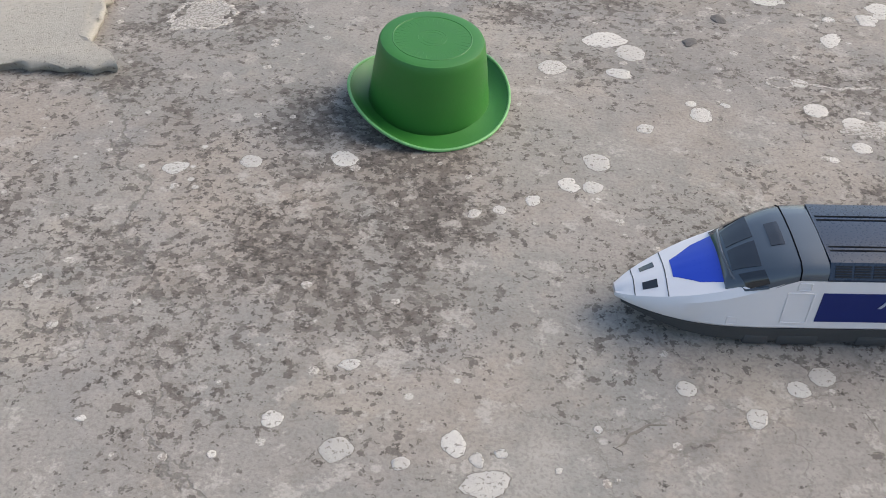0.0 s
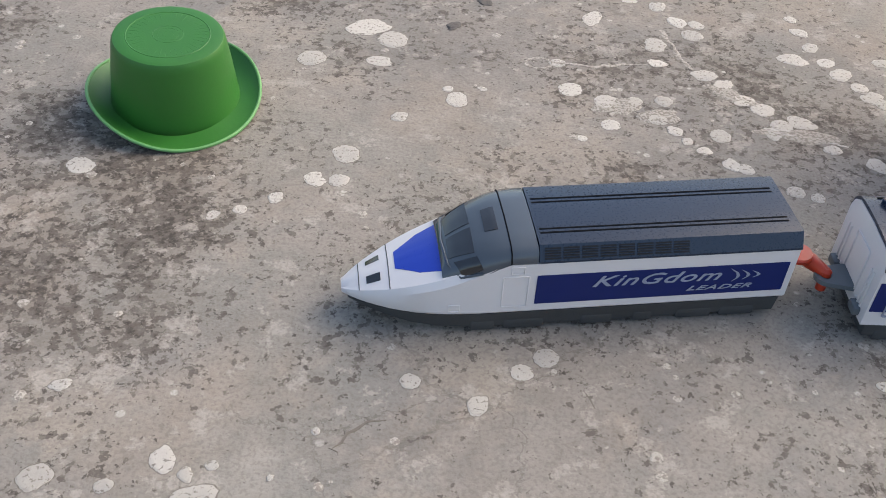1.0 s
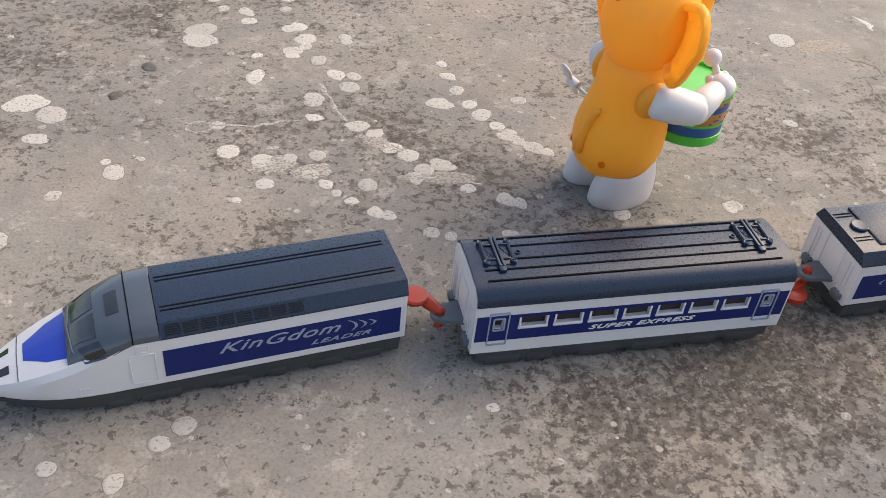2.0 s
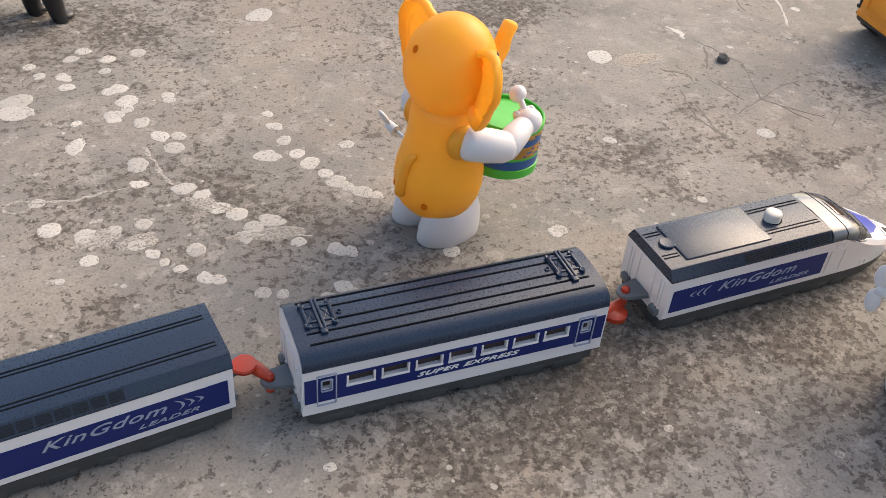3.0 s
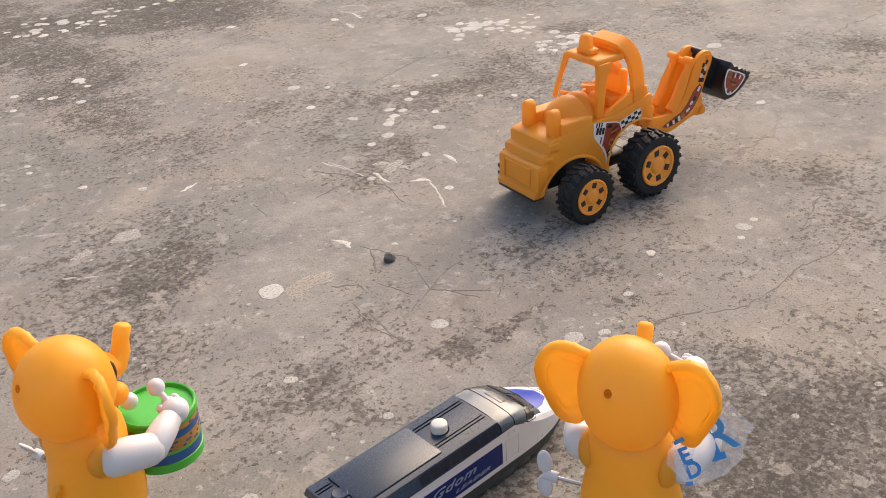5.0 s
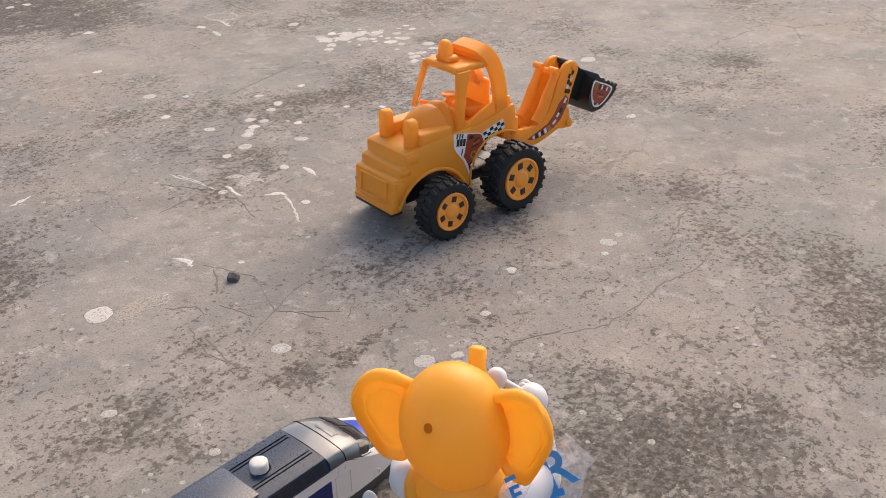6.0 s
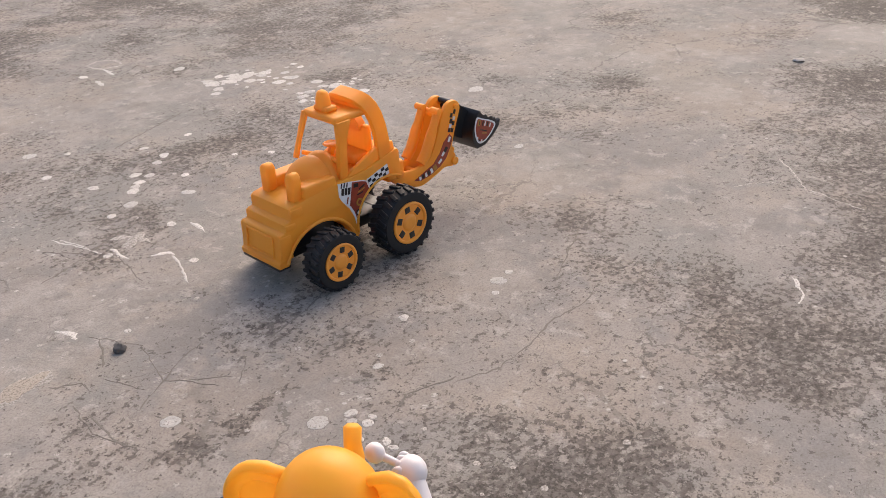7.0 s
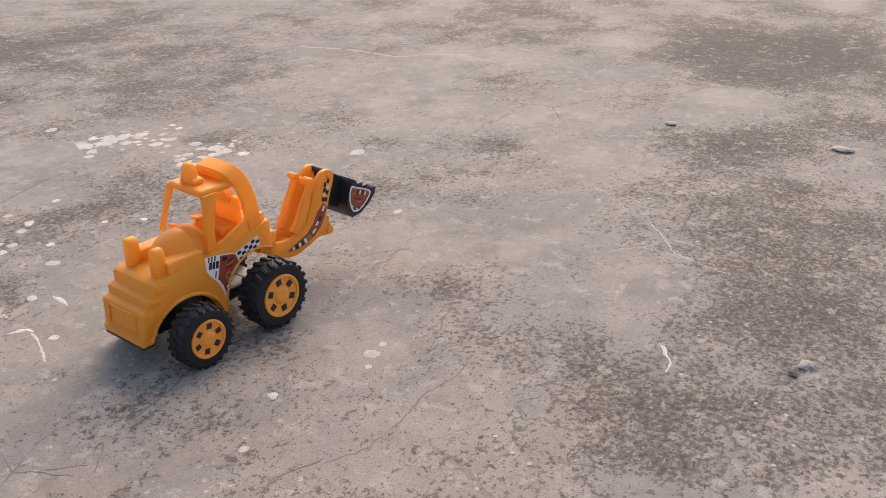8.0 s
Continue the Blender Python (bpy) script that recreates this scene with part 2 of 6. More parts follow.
    tone = mix(times(span(noise_of(19.0, 9, 0.74, 43.0).outputs["Fac"], 0.57, 0.66), 0.45), tone, (0.345, 0.313, 0.275))
    tone = mix(times(span(noise_of(4.0, 6, 0.60, 12.4).outputs["Fac"], 0.50, 0.62), 0.5), tone, (0.300, 0.250, 0.200))
    tone = mix(times(span(noise_of(5.5, 7, 0.66, 61.0).outputs["Fac"], 0.48, 0.60), 0.45), tone, (0.215, 0.213, 0.190))
    tone = mix(times(span(noise_of(8.5, 8, 0.70, 67.0).outputs["Fac"], 0.53, 0.62), 0.45), tone, (0.345, 0.298, 0.245))
    # brown weathered drifts with ragged borders
    ragged = noise_of(30.0, 9, 0.72, 17.5).outputs["Fac"]
    tone = mix(times(span(plus(drift, times(ragged, 0.55)), 0.80, 0.90), 0.34), tone, (0.140, 0.114, 0.092))
    field = plus(plus(islands, times(drift, 0.72)), times(ragged, 0.28))
    pores = span(speck, 0.40, 0.50, 0.70, 1.0)
    tone = mix(times(times(span(field, 1.062, 1.082), pores), 0.74), tone, (0.072, 0.060, 0.049))
    fine_field = plus(speck, times(drift, 0.55))
    tone = mix(times(span(fine_field, 0.884, 0.908), 0.80), tone, (0.048, 0.041, 0.035))
    # worn, paler rubbed patches
    tone = mix(times(span(plus(drift, times(ragged, 0.3)), 0.42, 0.56, 1.0, 0.0), 0.55), tone, (0.350, 0.318, 0.280))
    rubbed = noise_of(46.0, 9, 0.72, 7.7).outputs["Fac"]
    tone = mix(times(span(rubbed, 0.565, 0.61), 0.60), tone, (0.375, 0.343, 0.303))
    # small-scale mottling of the worn cement skin
    mottle = noise_of(85.0, 10, 0.80, 51.0).outputs["Fac"]
    tone = mix(times(span(mottle, 0.52, 0.62), 0.18), tone, (0.120, 0.103, 0.086))
    tone = mix(times(span(mottle, 0.36, 0.48, 1.0, 0.0), 0.30), tone, (0.350, 0.325, 0.290))
    cells = noise_of(62.0, kind="ShaderNodeTexVoronoi", offset=0.4)
    cells.inputs["Randomness"].default_value = 1.0
    dots = times(span(cells.outputs["Distance"], 0.10, 0.15, 1.0, 0.0), span(noise_of(11.0, 3, 0.5, 6.6).outputs["Fac"], 0.54, 0.64))
    tone = mix(times(dots, 0.70), tone, (0.490, 0.462, 0.417))
    cracks = None
    for scale, away_by, strength in ((4.2, 4.4, 1.0), (9.5, 21.0, 0.6)):
        lines = n.new("ShaderNodeTexVoronoi")
        lines.feature = "DISTANCE_TO_EDGE"
        lines.inputs["Scale"].default_value = scale
        warp = n.new("ShaderNodeVectorMath")
        warp.operation = "MULTIPLY_ADD"
        warp.inputs[1].default_value = (0.5 / scale, 0.5 / scale, 0.006)
        l.new(noise_of(2.4 * scale, 6, 0.68, away_by).outputs["Color"], warp.inputs[0])
        l.new(co.outputs["Object"], warp.inputs[2])
        l.new(warp.outputs[0], lines.inputs["Vector"])
        one = times(times(span(lines.outputs["Distance"], 0.002, 0.010, 1.0, 0.0), span(noise_of(4.0, 3, 0.5, away_by + 5).outputs["Fac"], 0.50, 0.60)), strength)
        cracks = one if cracks is None else plus(cracks, one)
    tone = mix(times(cracks, 0.65), tone, (0.112, 0.100, 0.087))
    tone = mix(span(grain, 0.36, 0.54, 0.34, 0.0), tone, (0.130, 0.117, 0.102))
    l.new(tone, b.inputs["Base Color"])
    b.inputs["Roughness"].default_value = 0.88
    b.inputs["Specular IOR Level"].default_value = 0.3
    height = n.new("ShaderNodeMath")
    height.operation = "ADD"
    l.new(grain, height.inputs[0])
    l.new(times(speck, 1.6), height.inputs[1])
    deep = n.new("ShaderNodeMath")
    deep.operation = "SUBTRACT"
    l.new(height.outputs[0], deep.inputs[0])
    l.new(times(cracks, 1.2), deep.inputs[1])
    bu = n.new("ShaderNodeBump")
    bu.inputs["Strength"].default_value, bu.inputs["Distance"].default_value = 0.34, 0.0008
    l.new(deep.outputs[0], bu.inputs["Height"])
    l.new(bu.outputs[0], b.inputs["Normal"])
    return m


CONCRETE = concrete()


def film():
    """Thin clear wrapping film."""
    m = bpy.data.materials.new("clear_film")
    m.use_nodes = True
    b = m.node_tree.nodes["Principled BSDF"]
    b.inputs["Base Color"].default_value = (0.85, 0.87, 0.9, 1)
    b.inputs["Roughness"].default_value = 0.18
    b.inputs["Alpha"].default_value = 0.28
    return m


FILM = film()


# ---- mesh tools ----
def paint(bm, start, mat):
    for f in list(bm.faces)[start:]:
        f.material_index = mat


def loft(bm, rings, mat=0, caps=True, closed=True):
    start = len(bm.faces)
    made = [[bm.verts.new(p) for p in ring] for ring in rings]
    k = len(made[0])
    for a, c in zip(made, made[1:]):
        for i in range(k if closed else k - 1):
            bm.faces.new((a[i], a[(i + 1) % k], c[(i + 1) % k], c[i]))
    if caps:
        bm.faces.new(made[0][::-1])
        bm.faces.new(made[-1])
    paint(bm, start, mat)


def prism(bm, pts, y0, y1, mat=0):
    """An outline in x and z, drawn out from y0 to y1."""
    loft(bm, [[(x, y0, z) for x, z in pts], [(x, y1, z) for x, z in pts]], mat)


def box(bm, c, s, r=0.0, mat=0, turn=None, seg=2):
    tmp = bmesh.new()
    bmesh.ops.create_cube(tmp, size=1, matrix=Matrix.Diagonal((*s, 1)))
    if r:
        bmesh.ops.bevel(tmp, geom=list(tmp.edges), offset=min(r, min(s) * 0.45), segments=seg, affect="EDGES", profile=0.5)
    join(bm, tmp, Matrix.Translation(c) @ (turn or Matrix()), mat)


def join(bm, tmp, m, mat=0):
    start = len(bm.faces)
    made = {v: bm.verts.new(m @ v.co) for v in tmp.verts}
    for f in tmp.faces:
        bm.faces.new([made[v] for v in f.verts])
    tmp.free()
    paint(bm, start, mat)


def ball(bm, c, r, mat=0, u=20, v=12, turn=None):
    tmp = bmesh.new()
    r = r if isinstance(r, tuple) else (r, r, r)
    bmesh.ops.create_uvsphere(tmp, u_segments=u, v_segments=v, radius=1)
    join(bm, tmp, Matrix.Translation(c) @ (turn or Matrix()) @ Matrix.Diagonal((*r, 1)), mat)


def rod(bm, pts, radii, mat=0, n=12, flat=1.0):
    """A round bar through points, with a radius at each."""
    pts = [Vector(p) for p in pts]
    rings, side = [], None
    for i, p in enumerate(pts):
        way = (pts[min(i + 1, len(pts) - 1)] - pts[max(i - 1, 0)]).normalized()
        ref = side or (Vector((0, 0, 1)) if abs(way.z) < 0.9 else Vector((0, 1, 0)))
        b = way.cross(ref).normalized()
        side = b.cross(way).normalized()
        r = radii[i] if isinstance(radii, (list, tuple)) else radii
        rings.append([p + r * (math.cos(a) * side + flat * math.sin(a) * b) for a in (2 * math.pi * k / n for k in range(n))])
    loft(bm, rings, mat)


def turned(bm, profile, c=(0, 0, 0), n=32, mat=0, axis="z", sx=1.0, sy=1.0):
    """A turned shape from (radius, height) pairs round an upright or, for axis y, a level axle."""
    rings = []
    for r, h in profile:
        ring = []
        for k in range(n):
            a = 2 * math.pi * k / n
            p = (r * math.cos(a) * sx, r * math.sin(a) * sy, h)
            ring.append((c[0] + p[0], c[1] + p[1], c[2] + p[2]) if axis == "z" else (c[0] + p[0], c[1] + p[2], c[2] - p[1]))
        rings.append(ring)
    loft(bm, rings, mat)


def finish(name, bm, mats, sharp=38):
    bmesh.ops.recalc_face_normals(bm, faces=list(bm.faces))
    for f in bm.faces:
        f.smooth = True
    for e in bm.edges:
        if len(e.link_faces) == 2 and e.calc_face_angle(0) > radians(sharp):
            e.smooth = False
    me = bpy.data.meshes.new(name)
    bm.to_mesh(me)
    bm.free()
    for m in mats if isinstance(mats, (list, tuple)) else [mats]:
        me.materials.append(m)
    return me


def part(name, bm, mat, parent, label="", sharp=38):
    """Links a bmesh as one mesh object under a thing or a part."""
    ob = new(name, finish(name, bm, mat, sharp) if isinstance(bm, bmesh.types.BMesh) else bm)
    ob.parent = parent
    return tagged(ob, label)


def thing(name, label, category, m=None, group="", data=None):
    ob = new(name, data)
    if m is not None:
        ob.matrix_basis = m
    return tagged(ob, label, category, group)


def lettering(text, size, shear=0.0, bold=0.0, space=1.0):
    """Flat letters as a mesh in the x, y plane, centred."""
    cu = bpy.data.curves.new("letters", "FONT")
    cu.body, cu.size, cu.shear, cu.offset, cu.space_character = text, size, shear, bold, space
    cu.align_x, cu.align_y, cu.extrude, cu.resolution_u = "CENTER", "CENTER", 0.00012, 3
    tmp = new("letters", cu)
    me = bpy.data.meshes.new_from_object(tmp.evaluated_get(bpy.context.evaluated_depsgraph_get()))
    bpy.data.objects.remove(tmp)
    bpy.data.curves.remove(cu)
    return me


def letters(name, text, size, mat, parent, m, label="", shear=0.0, bold=0.0, space=1.0, stretch=1.0):
    me = lettering(text, size, shear, bold, space)
    me.materials.clear()
    me.materials.append(mat)
    me.transform(m @ Matrix.Diagonal((stretch, 1, 1, 1)))
    ob = new(name, me)
    ob.parent = parent
    return tagged(ob, label)


# ---- the ground ----
def build_ground():
    bm = bmesh.new()
    bmesh.ops.create_grid(bm, x_segments=2, y_segments=2, size=60)
    ground = tagged(new("ground", finish("ground", bm, CONCRETE)), "weathered warm-grey concrete roof screed with dark specks", "ground", kind="structure")
    return ground


ground = build_ground()


def blot(seed, n=36, rough=0.22, rim=0.0):
    """A thin uneven crust, about one metre in radius before scaling, a little proud of the ground."""
    rnd = random.Random(seed)
    bm = bmesh.new()
    phase = [rnd.uniform(0, 6.28) for _ in range(5)]
    reach = []
    for k in range(n):
        a = 2 * math.pi * k / n
        reach.append(1 + rough * sum(math.sin((j + 2) * a + phase[j]) / (j + 1.6) for j in range(5)) + rnd.uniform(-0.05, 0.05))
    rings = []
    # outer ring carries the painted edge shade round a spot
    if rim:
        loft(bm, [[(math.cos(2 * math.pi * k / n) * reach[k] * f, math.sin(2 * math.pi * k / n) * reach[k] * f, z) for k in range(n)] for f, z in ((1.0 + rim * rnd.uniform(0.8, 1.2), -0.0001), (1.0 + rim * 0.5, 0.00004), (0.99, 0.00005))], 1, caps=False)
    for f, z in ((1.0, -0.0001), (0.95, 0.00008), (0.70, 0.00016), (0.36, 0.00014)):
        rings.append([(math.cos(2 * math.pi * k / n) * reach[k] * f, math.sin(2 * math.pi * k / n) * reach[k] * f, z + rnd.uniform(-0.00006, 0.00006) * (f < 0.9)) for k in range(n)])
    loft(bm, rings)
    return bm


BLOTS = [finish("lichen_spot", blot(s, rough=0.05 + 0.04 * (s % 5), rim=0.08), [LICHEN, EDGE_SHADE]) for s in range(12)]
BLOTS_FAINT = [finish("faint_stain", blot(40 + s, rough=0.3), FAINT) for s in range(5)]
# x, y and radius of the larger crusts
ROUND_HAT = [(-0.1796, 0.4286, 0.0065), (-0.1683, 0.2415, 0.0022), (-0.1365, 0.4387, 0.0066), (-0.1064, 0.2271, 0.0022), (-0.0821, 0.4463, 0.008), (-0.0847, 0.248, 0.0049), (-0.0551, 0.283, 0.0042), (-0.0542, 0.234, 0.0067), (-0.0257, 0.2288, 0.0036), (-0.0021, 0.4008, 0.0038), (-0.0038, 0.2409, 0.0058), (0.0121, 0.4054, 0.0038), (0.0066, 0.2332, 0.0034), (0.0107, 0.221, 0.0083), (0.0169, 0.2373, 0.0029), (0.0306, 0.4155, 0.0045), (0.0441, 0.566, 0.01), (0.0515, 0.432, 0.0065), (0.0413, 0.2305, 0.0017), (0.0652, 0.4309, 0.0059), (0.0691, 0.4563, 0.0088), (0.0823, 0.6085, 0.0129), (0.059, 0.2537, 0.0023), (0.0896, 0.5621, 0.0076), (0.0995, 0.5912, 0.011), (0.1013, 0.4953, 0.0053), (0.1008, 0.2807, 0.0046), (0.1339, 0.5274, 0.0037), (0.1388, 0.5148, 0.0079), (0.1305, 0.2658, 0.0056), (0.1563, 0.5274, 0.003), (0.1526, 0.2845, 0.0052)]
BEHIND_TRAIN = [(0.1651, 0.2932, 0.0058), (0.2095, 0.6869, 0.0122), (0.2139, 0.7035, 0.012), (0.2107, 0.5602, 0.0058), (0.2181, 0.6866, 0.0073), (0.2144, 0.5269, 0.008), (0.2129, 0.4714, 0.0034), (0.2299, 0.7577, 0.0053), (0.2357, 0.7396, 0.0053), (0.2332, 0.4858, 0.0062), (0.2358, 0.5121, 0.0086), (0.2452, 0.6218, 0.0072), (0.2474, 0.6264, 0.0074), (0.2536, 0.7314, 0.0071), (0.2539, 0.7145, 0.0062), (0.252, 0.6559, 0.0044), (0.2639, 0.7613, 0.0064), (0.2542, 0.5125, 0.0053), (0.2761, 0.7727, 0.0064), (0.2646, 0.4917, 0.0068), (0.2796, 0.6535, 0.0059), (0.2809, 0.6594, 0.0079), (0.2735, 0.5127, 0.0062), (0.2725, 0.4788, 0.0052), (0.2857, 0.6977, 0.0072), (0.2874, 0.7323, 0.0054), (0.28, 0.5602, 0.0057), (0.2832, 0.5816, 0.0071), (0.2777, 0.4679, 0.0037), (0.2894, 0.6763, 0.0052), (0.2932, 0.7522, 0.0064), (0.2854, 0.5871, 0.0076), (0.2934, 0.7, 0.0069)]
BESIDE_TRAIN = [(0.2926, 0.6651, 0.0052), (0.2952, 0.6776, 0.0088), (0.2858, 0.4578, 0.0044), (0.299, 0.642, 0.0073), (0.2986, 0.4434, 0.0058), (0.3002, 0.4735, 0.0068), (0.3082, 0.6181, 0.0071), (0.3192, 0.7562, 0.0075), (0.3089, 0.5444, 0.0082), (0.306, 0.4389, 0.0051), (0.3147, 0.5985, 0.0079), (0.3213, 0.614, 0.0063), (0.3188, 0.5322, 0.0065), (0.3271, 0.6692, 0.0054), (0.3275, 0.6768, 0.0057), (0.3264, 0.5136, 0.0072), (0.321, 0.2714, 0.0036), (0.3289, 0.4169, 0.0054), (0.3348, 0.4751, 0.0062), (0.3363, 0.5024, 0.0072), (0.3429, 0.4838, 0.007), (0.3401, 0.4112, 0.0047), (0.3565, 0.4873, 0.0078), (0.3664, 0.458, 0.0054), (0.3661, 0.3983, 0.005), (0.3775, 0.5651, 0.0087), (0.3788, 0.4047, 0.0059), (0.3822, 0.3968, 0.0055), (0.3955, 0.6232, 0.0047), (0.3954, 0.6035, 0.0065)]
UNDER_TRAIN = [(0.3883, 0.4417, 0.0069), (0.3962, 0.5819, 0.0063), (0.3999, 0.5609, 0.0062), (0.3965, 0.4362, 0.0054), (0.3972, 0.3925, 0.0051), (0.4048, 0.5455, 0.0079), (0.4115, 0.5288, 0.006), (0.4155, 0.5162, 0.0076), (0.4199, 0.5083, 0.0063), (0.4418, 0.797, 0.0137), (0.4287, 0.4979, 0.0076), (0.4368, 0.4905, 0.0051), (0.4401, 0.5606, 0.0062), (0.461, 0.4126, 0.0063), (0.5408, 0.4062, 0.0057), (0.5454, 0.4075, 0.0054), (0.6463, 0.4967, 0.0054), (0.6684, 0.4018, 0.0042), (0.7177, 0.6239, 0.0123), (0.7545, 0.9349, 0.0057), (0.78, 0.461, 0.0047), (0.854, 0.6005, 0.0036), (1.0097, 0.8168, 0.0057), (0.9973, 0.3908, 0.0035), (1.0005, 0.3931, 0.0043)]
FAR_OFF = [(1.0449, 0.9883, 0.0048), (1.0424, 0.8226, 0.0088), (1.0514, 0.9035, 0.006), (1.0695, 0.8511, 0.0083), (1.08, 0.8597, 0.0061), (1.092, 0.8662, 0.007), (1.0791, 0.3427, 0.004), (1.0994, 0.7908, 0.006), (1.1046, 0.8892, 0.0071), (1.1131, 0.8719, 0.0061), (1.1001, 0.3491, 0.0062), (1.1004, 0.3542, 0.0064), (1.1359, 0.8322, 0.0054), (1.1201, 0.3522, 0.0042), (1.1472, 0.8968, 0.0065), (1.1666, 0.9061, 0.005), (1.1705, 0.9097, 0.0066), (1.259, -0.0188, 0.005), (1.4126, 0.5091, 0.0062), (1.4523, 1.1915, 0.0099), (1.4586, 1.033, 0.0102), (1.4743, 0.9847, 0.0102), (1.4849, 1.0611, 0.0099), (1.4885, 1.0363, 0.0086), (1.5011, 1.0409, 0.0099), (1.5023, 0.982, 0.0098), (1.498, 0.8644, 0.0095), (1.5033, 0.9307, 0.0096), (1.5027, 0.8898, 0.0127), (1.5013, 0.8342, 0.0094), (1.516, 1.0103, 0.0077), (1.5831, 0.6824, 0.0117)]
spot_turn = random.Random(5)
SCATTER = ((1.4344, 1.0651, 0.0419, 0.0228, 30, 0.0038, 0.0122), (1.4839, 1.0125, 0.0451, 0.0338, 16, 0.0038, 0.009), (1.464, 0.8843, 0.0451, 0.0226, 22, 0.003, 0.009), (1.518, 0.8695, 0.0297, 0.0222, 9, 0.0037, 0.0082), (1.0418, 1.7274, 0.1345, 0.0505, 34, 0.0059, 0.0118), (0.8111, 1.3753, 0.088, 0.088, 9, 0.0053, 0.0106), (0.6403, 1.0433, 0.109, 0.109, 8, 0.0036, 0.0073))
scattered = [(0.9429, 0.7394, 0.0051), (1.1023, 0.7859, 0.0065), (1.0299, 0.7386, 0.0058), (1.0522, 0.9042, 0.0066), (1.044, 0.9859, 0.0066), (1.0792, 1.0727, 0.0091), (1.1101, 1.0321, 0.0049), (1.1733, 0.9532, 0.0056), (1.2387, 0.9385, 0.0056), (1.097, 1.2299, 0.0066), (1.2082, 1.4338, 0.0081), (1.3452, 1.307, 0.0078), (1.2164, 0.8254, 0.004), (1.2451, 0.7869, 0.0047), (0.9817, 0.6501, 0.005), (0.8411, 0.3598, 0.009), (0.8637, 0.3451, 0.0051), (0.856, 0.3378, 0.0039), (0.8508, 0.3338, 0.0026), (0.8687, 0.3277, 0.0034), (0.8604, 0.3257, 0.0047), (0.8412, 0.3212, 0.0052), (0.8502, 0.2998, 0.0039), (0.8473, 0.2911, 0.0034), (0.7817, 0.4617, 0.0079), (0.9258, 0.3657, 0.0042)]
for x, y, rx, ry, count, small, large in SCATTER:
    for _ in range(count):
        scattered.append((x + rx * spot_turn.gauss(0, 0.6), y + ry * spot_turn.gauss(0, 0.6), small + (large - small) * spot_turn.random() ** 2))
for x, y, r in ROUND_HAT + BEHIND_TRAIN + BESIDE_TRAIN + UNDER_TRAIN + FAR_OFF + scattered:
    ob = part("lichen_spot", BLOTS[spot_turn.randrange(12)], None, ground)
    ob.matrix_basis = pose(x, y, 0, 0, 0, spot_turn.uniform(0, 360)) @ Matrix.Diagonal((1.05 * r * spot_turn.uniform(0.95, 1.08), 1.05 * r * spot_turn.uniform(0.88, 1.0), 1, 1))
for x, y, rx, ry, turn in ((0.7477, 0.6068, 0.0265, 0.0141, 10), (0.3209, 0.5188, 0.017, 0.0076, -40), (0.3519, 0.4726, 0.0246, 0.0076, -16), (0.9818, 0.7446, 0.0184, 0.0084, 30), (0.6311, 0.8391, 0.0127, 0.0073, 30), (0.6834, 0.8405, 0.018, 0.0117, 20), (0.2432, 0.5068, 0.0153, 0.0095, 0), (0.2667, 0.4953, 0.0133, 0.0086, 20)):
    ob = part("faint_stain", BLOTS_FAINT[spot_turn.randrange(5)], None, ground)
    ob.matrix_basis = pose(x, y, 0, 0, 0, turn) @ Matrix.Diagonal((rx, ry, 1, 1))
part("faint_stain", BLOTS_FAINT[3], None, ground).matrix_basis = pose(-0.2125, 0.6181, 0.00005, 0, 0, 40) @ Matrix.Diagonal((0.022, 0.019, 1, 1))
part("tan_stain", finish("tan_stain", blot(47, rough=0.3), TAN), None, ground).matrix_basis = pose(0.7465, 0.6080, 0.0001, 0, 0, 10) @ Matrix.Diagonal((0.021, 0.0125, 1, 1))


def ribbon(name, pts, width, mat, seed, jitter=0.003):
    """A dark crack line, or a dried smear, along a line on the ground."""
    height = 0.00010 + 0.00003 * (seed % 8)
    rnd = random.Random(seed)
    bm = bmesh.new()
    line = []
    for (x0, y0), (x1, y1) in zip(pts, pts[1:]):
        steps = max(3, int(math.hypot(x1 - x0, y1 - y0) / 0.006))
        line += [(x0 + (x1 - x0) * k / steps + rnd.uniform(-jitter, jitter) * 0.5, y0 + (y1 - y0) * k / steps + rnd.uniform(-jitter, jitter) * 0.5) for k in range(steps)]
    rings = []
    for i, (x, y) in enumerate(line):
        xa, ya = line[max(i - 1, 0)]
        xb, yb = line[min(i + 1, len(line) - 1)]
        d = math.hypot(xb - xa, yb - ya) or 1
        w = width * rnd.uniform(0.25, 1.1) * (0.35 if i in (0, len(line) - 1) else 1)
        nx, ny = -(yb - ya) / d * w, (xb - xa) / d * w
        rings.append([(x - nx, y - ny, -0.0002), (x - nx * 0.7, y - ny * 0.7, height), (x + nx * 0.7, y + ny * 0.7, height), (x + nx, y + ny, -0.0002)])
    loft(bm, rings)
    part(name, bm, mat, ground)


ribbon("crack", [(0.9421, 0.2956), (0.9746, 0.2763), (1.0201, 0.2716), (1.0605, 0.2742), (1.1035, 0.2612), (1.1384, 0.2659)], 0.0013, CRACK, 1)
ribbon("crack", [(0.7589, 0.5862), (0.7786, 0.5682), (0.7733, 0.5452)], 0.0014, CRACK, 2)
ribbon("crack", [(0.7555, 0.5475), (0.739, 0.504), (0.7454, 0.4513)], 0.0009, CRACK, 3)
ribbon("crack", [(0.8328, 0.6125), (0.814, 0.5852), (0.798, 0.5665)], 0.0018, CRACK, 51)
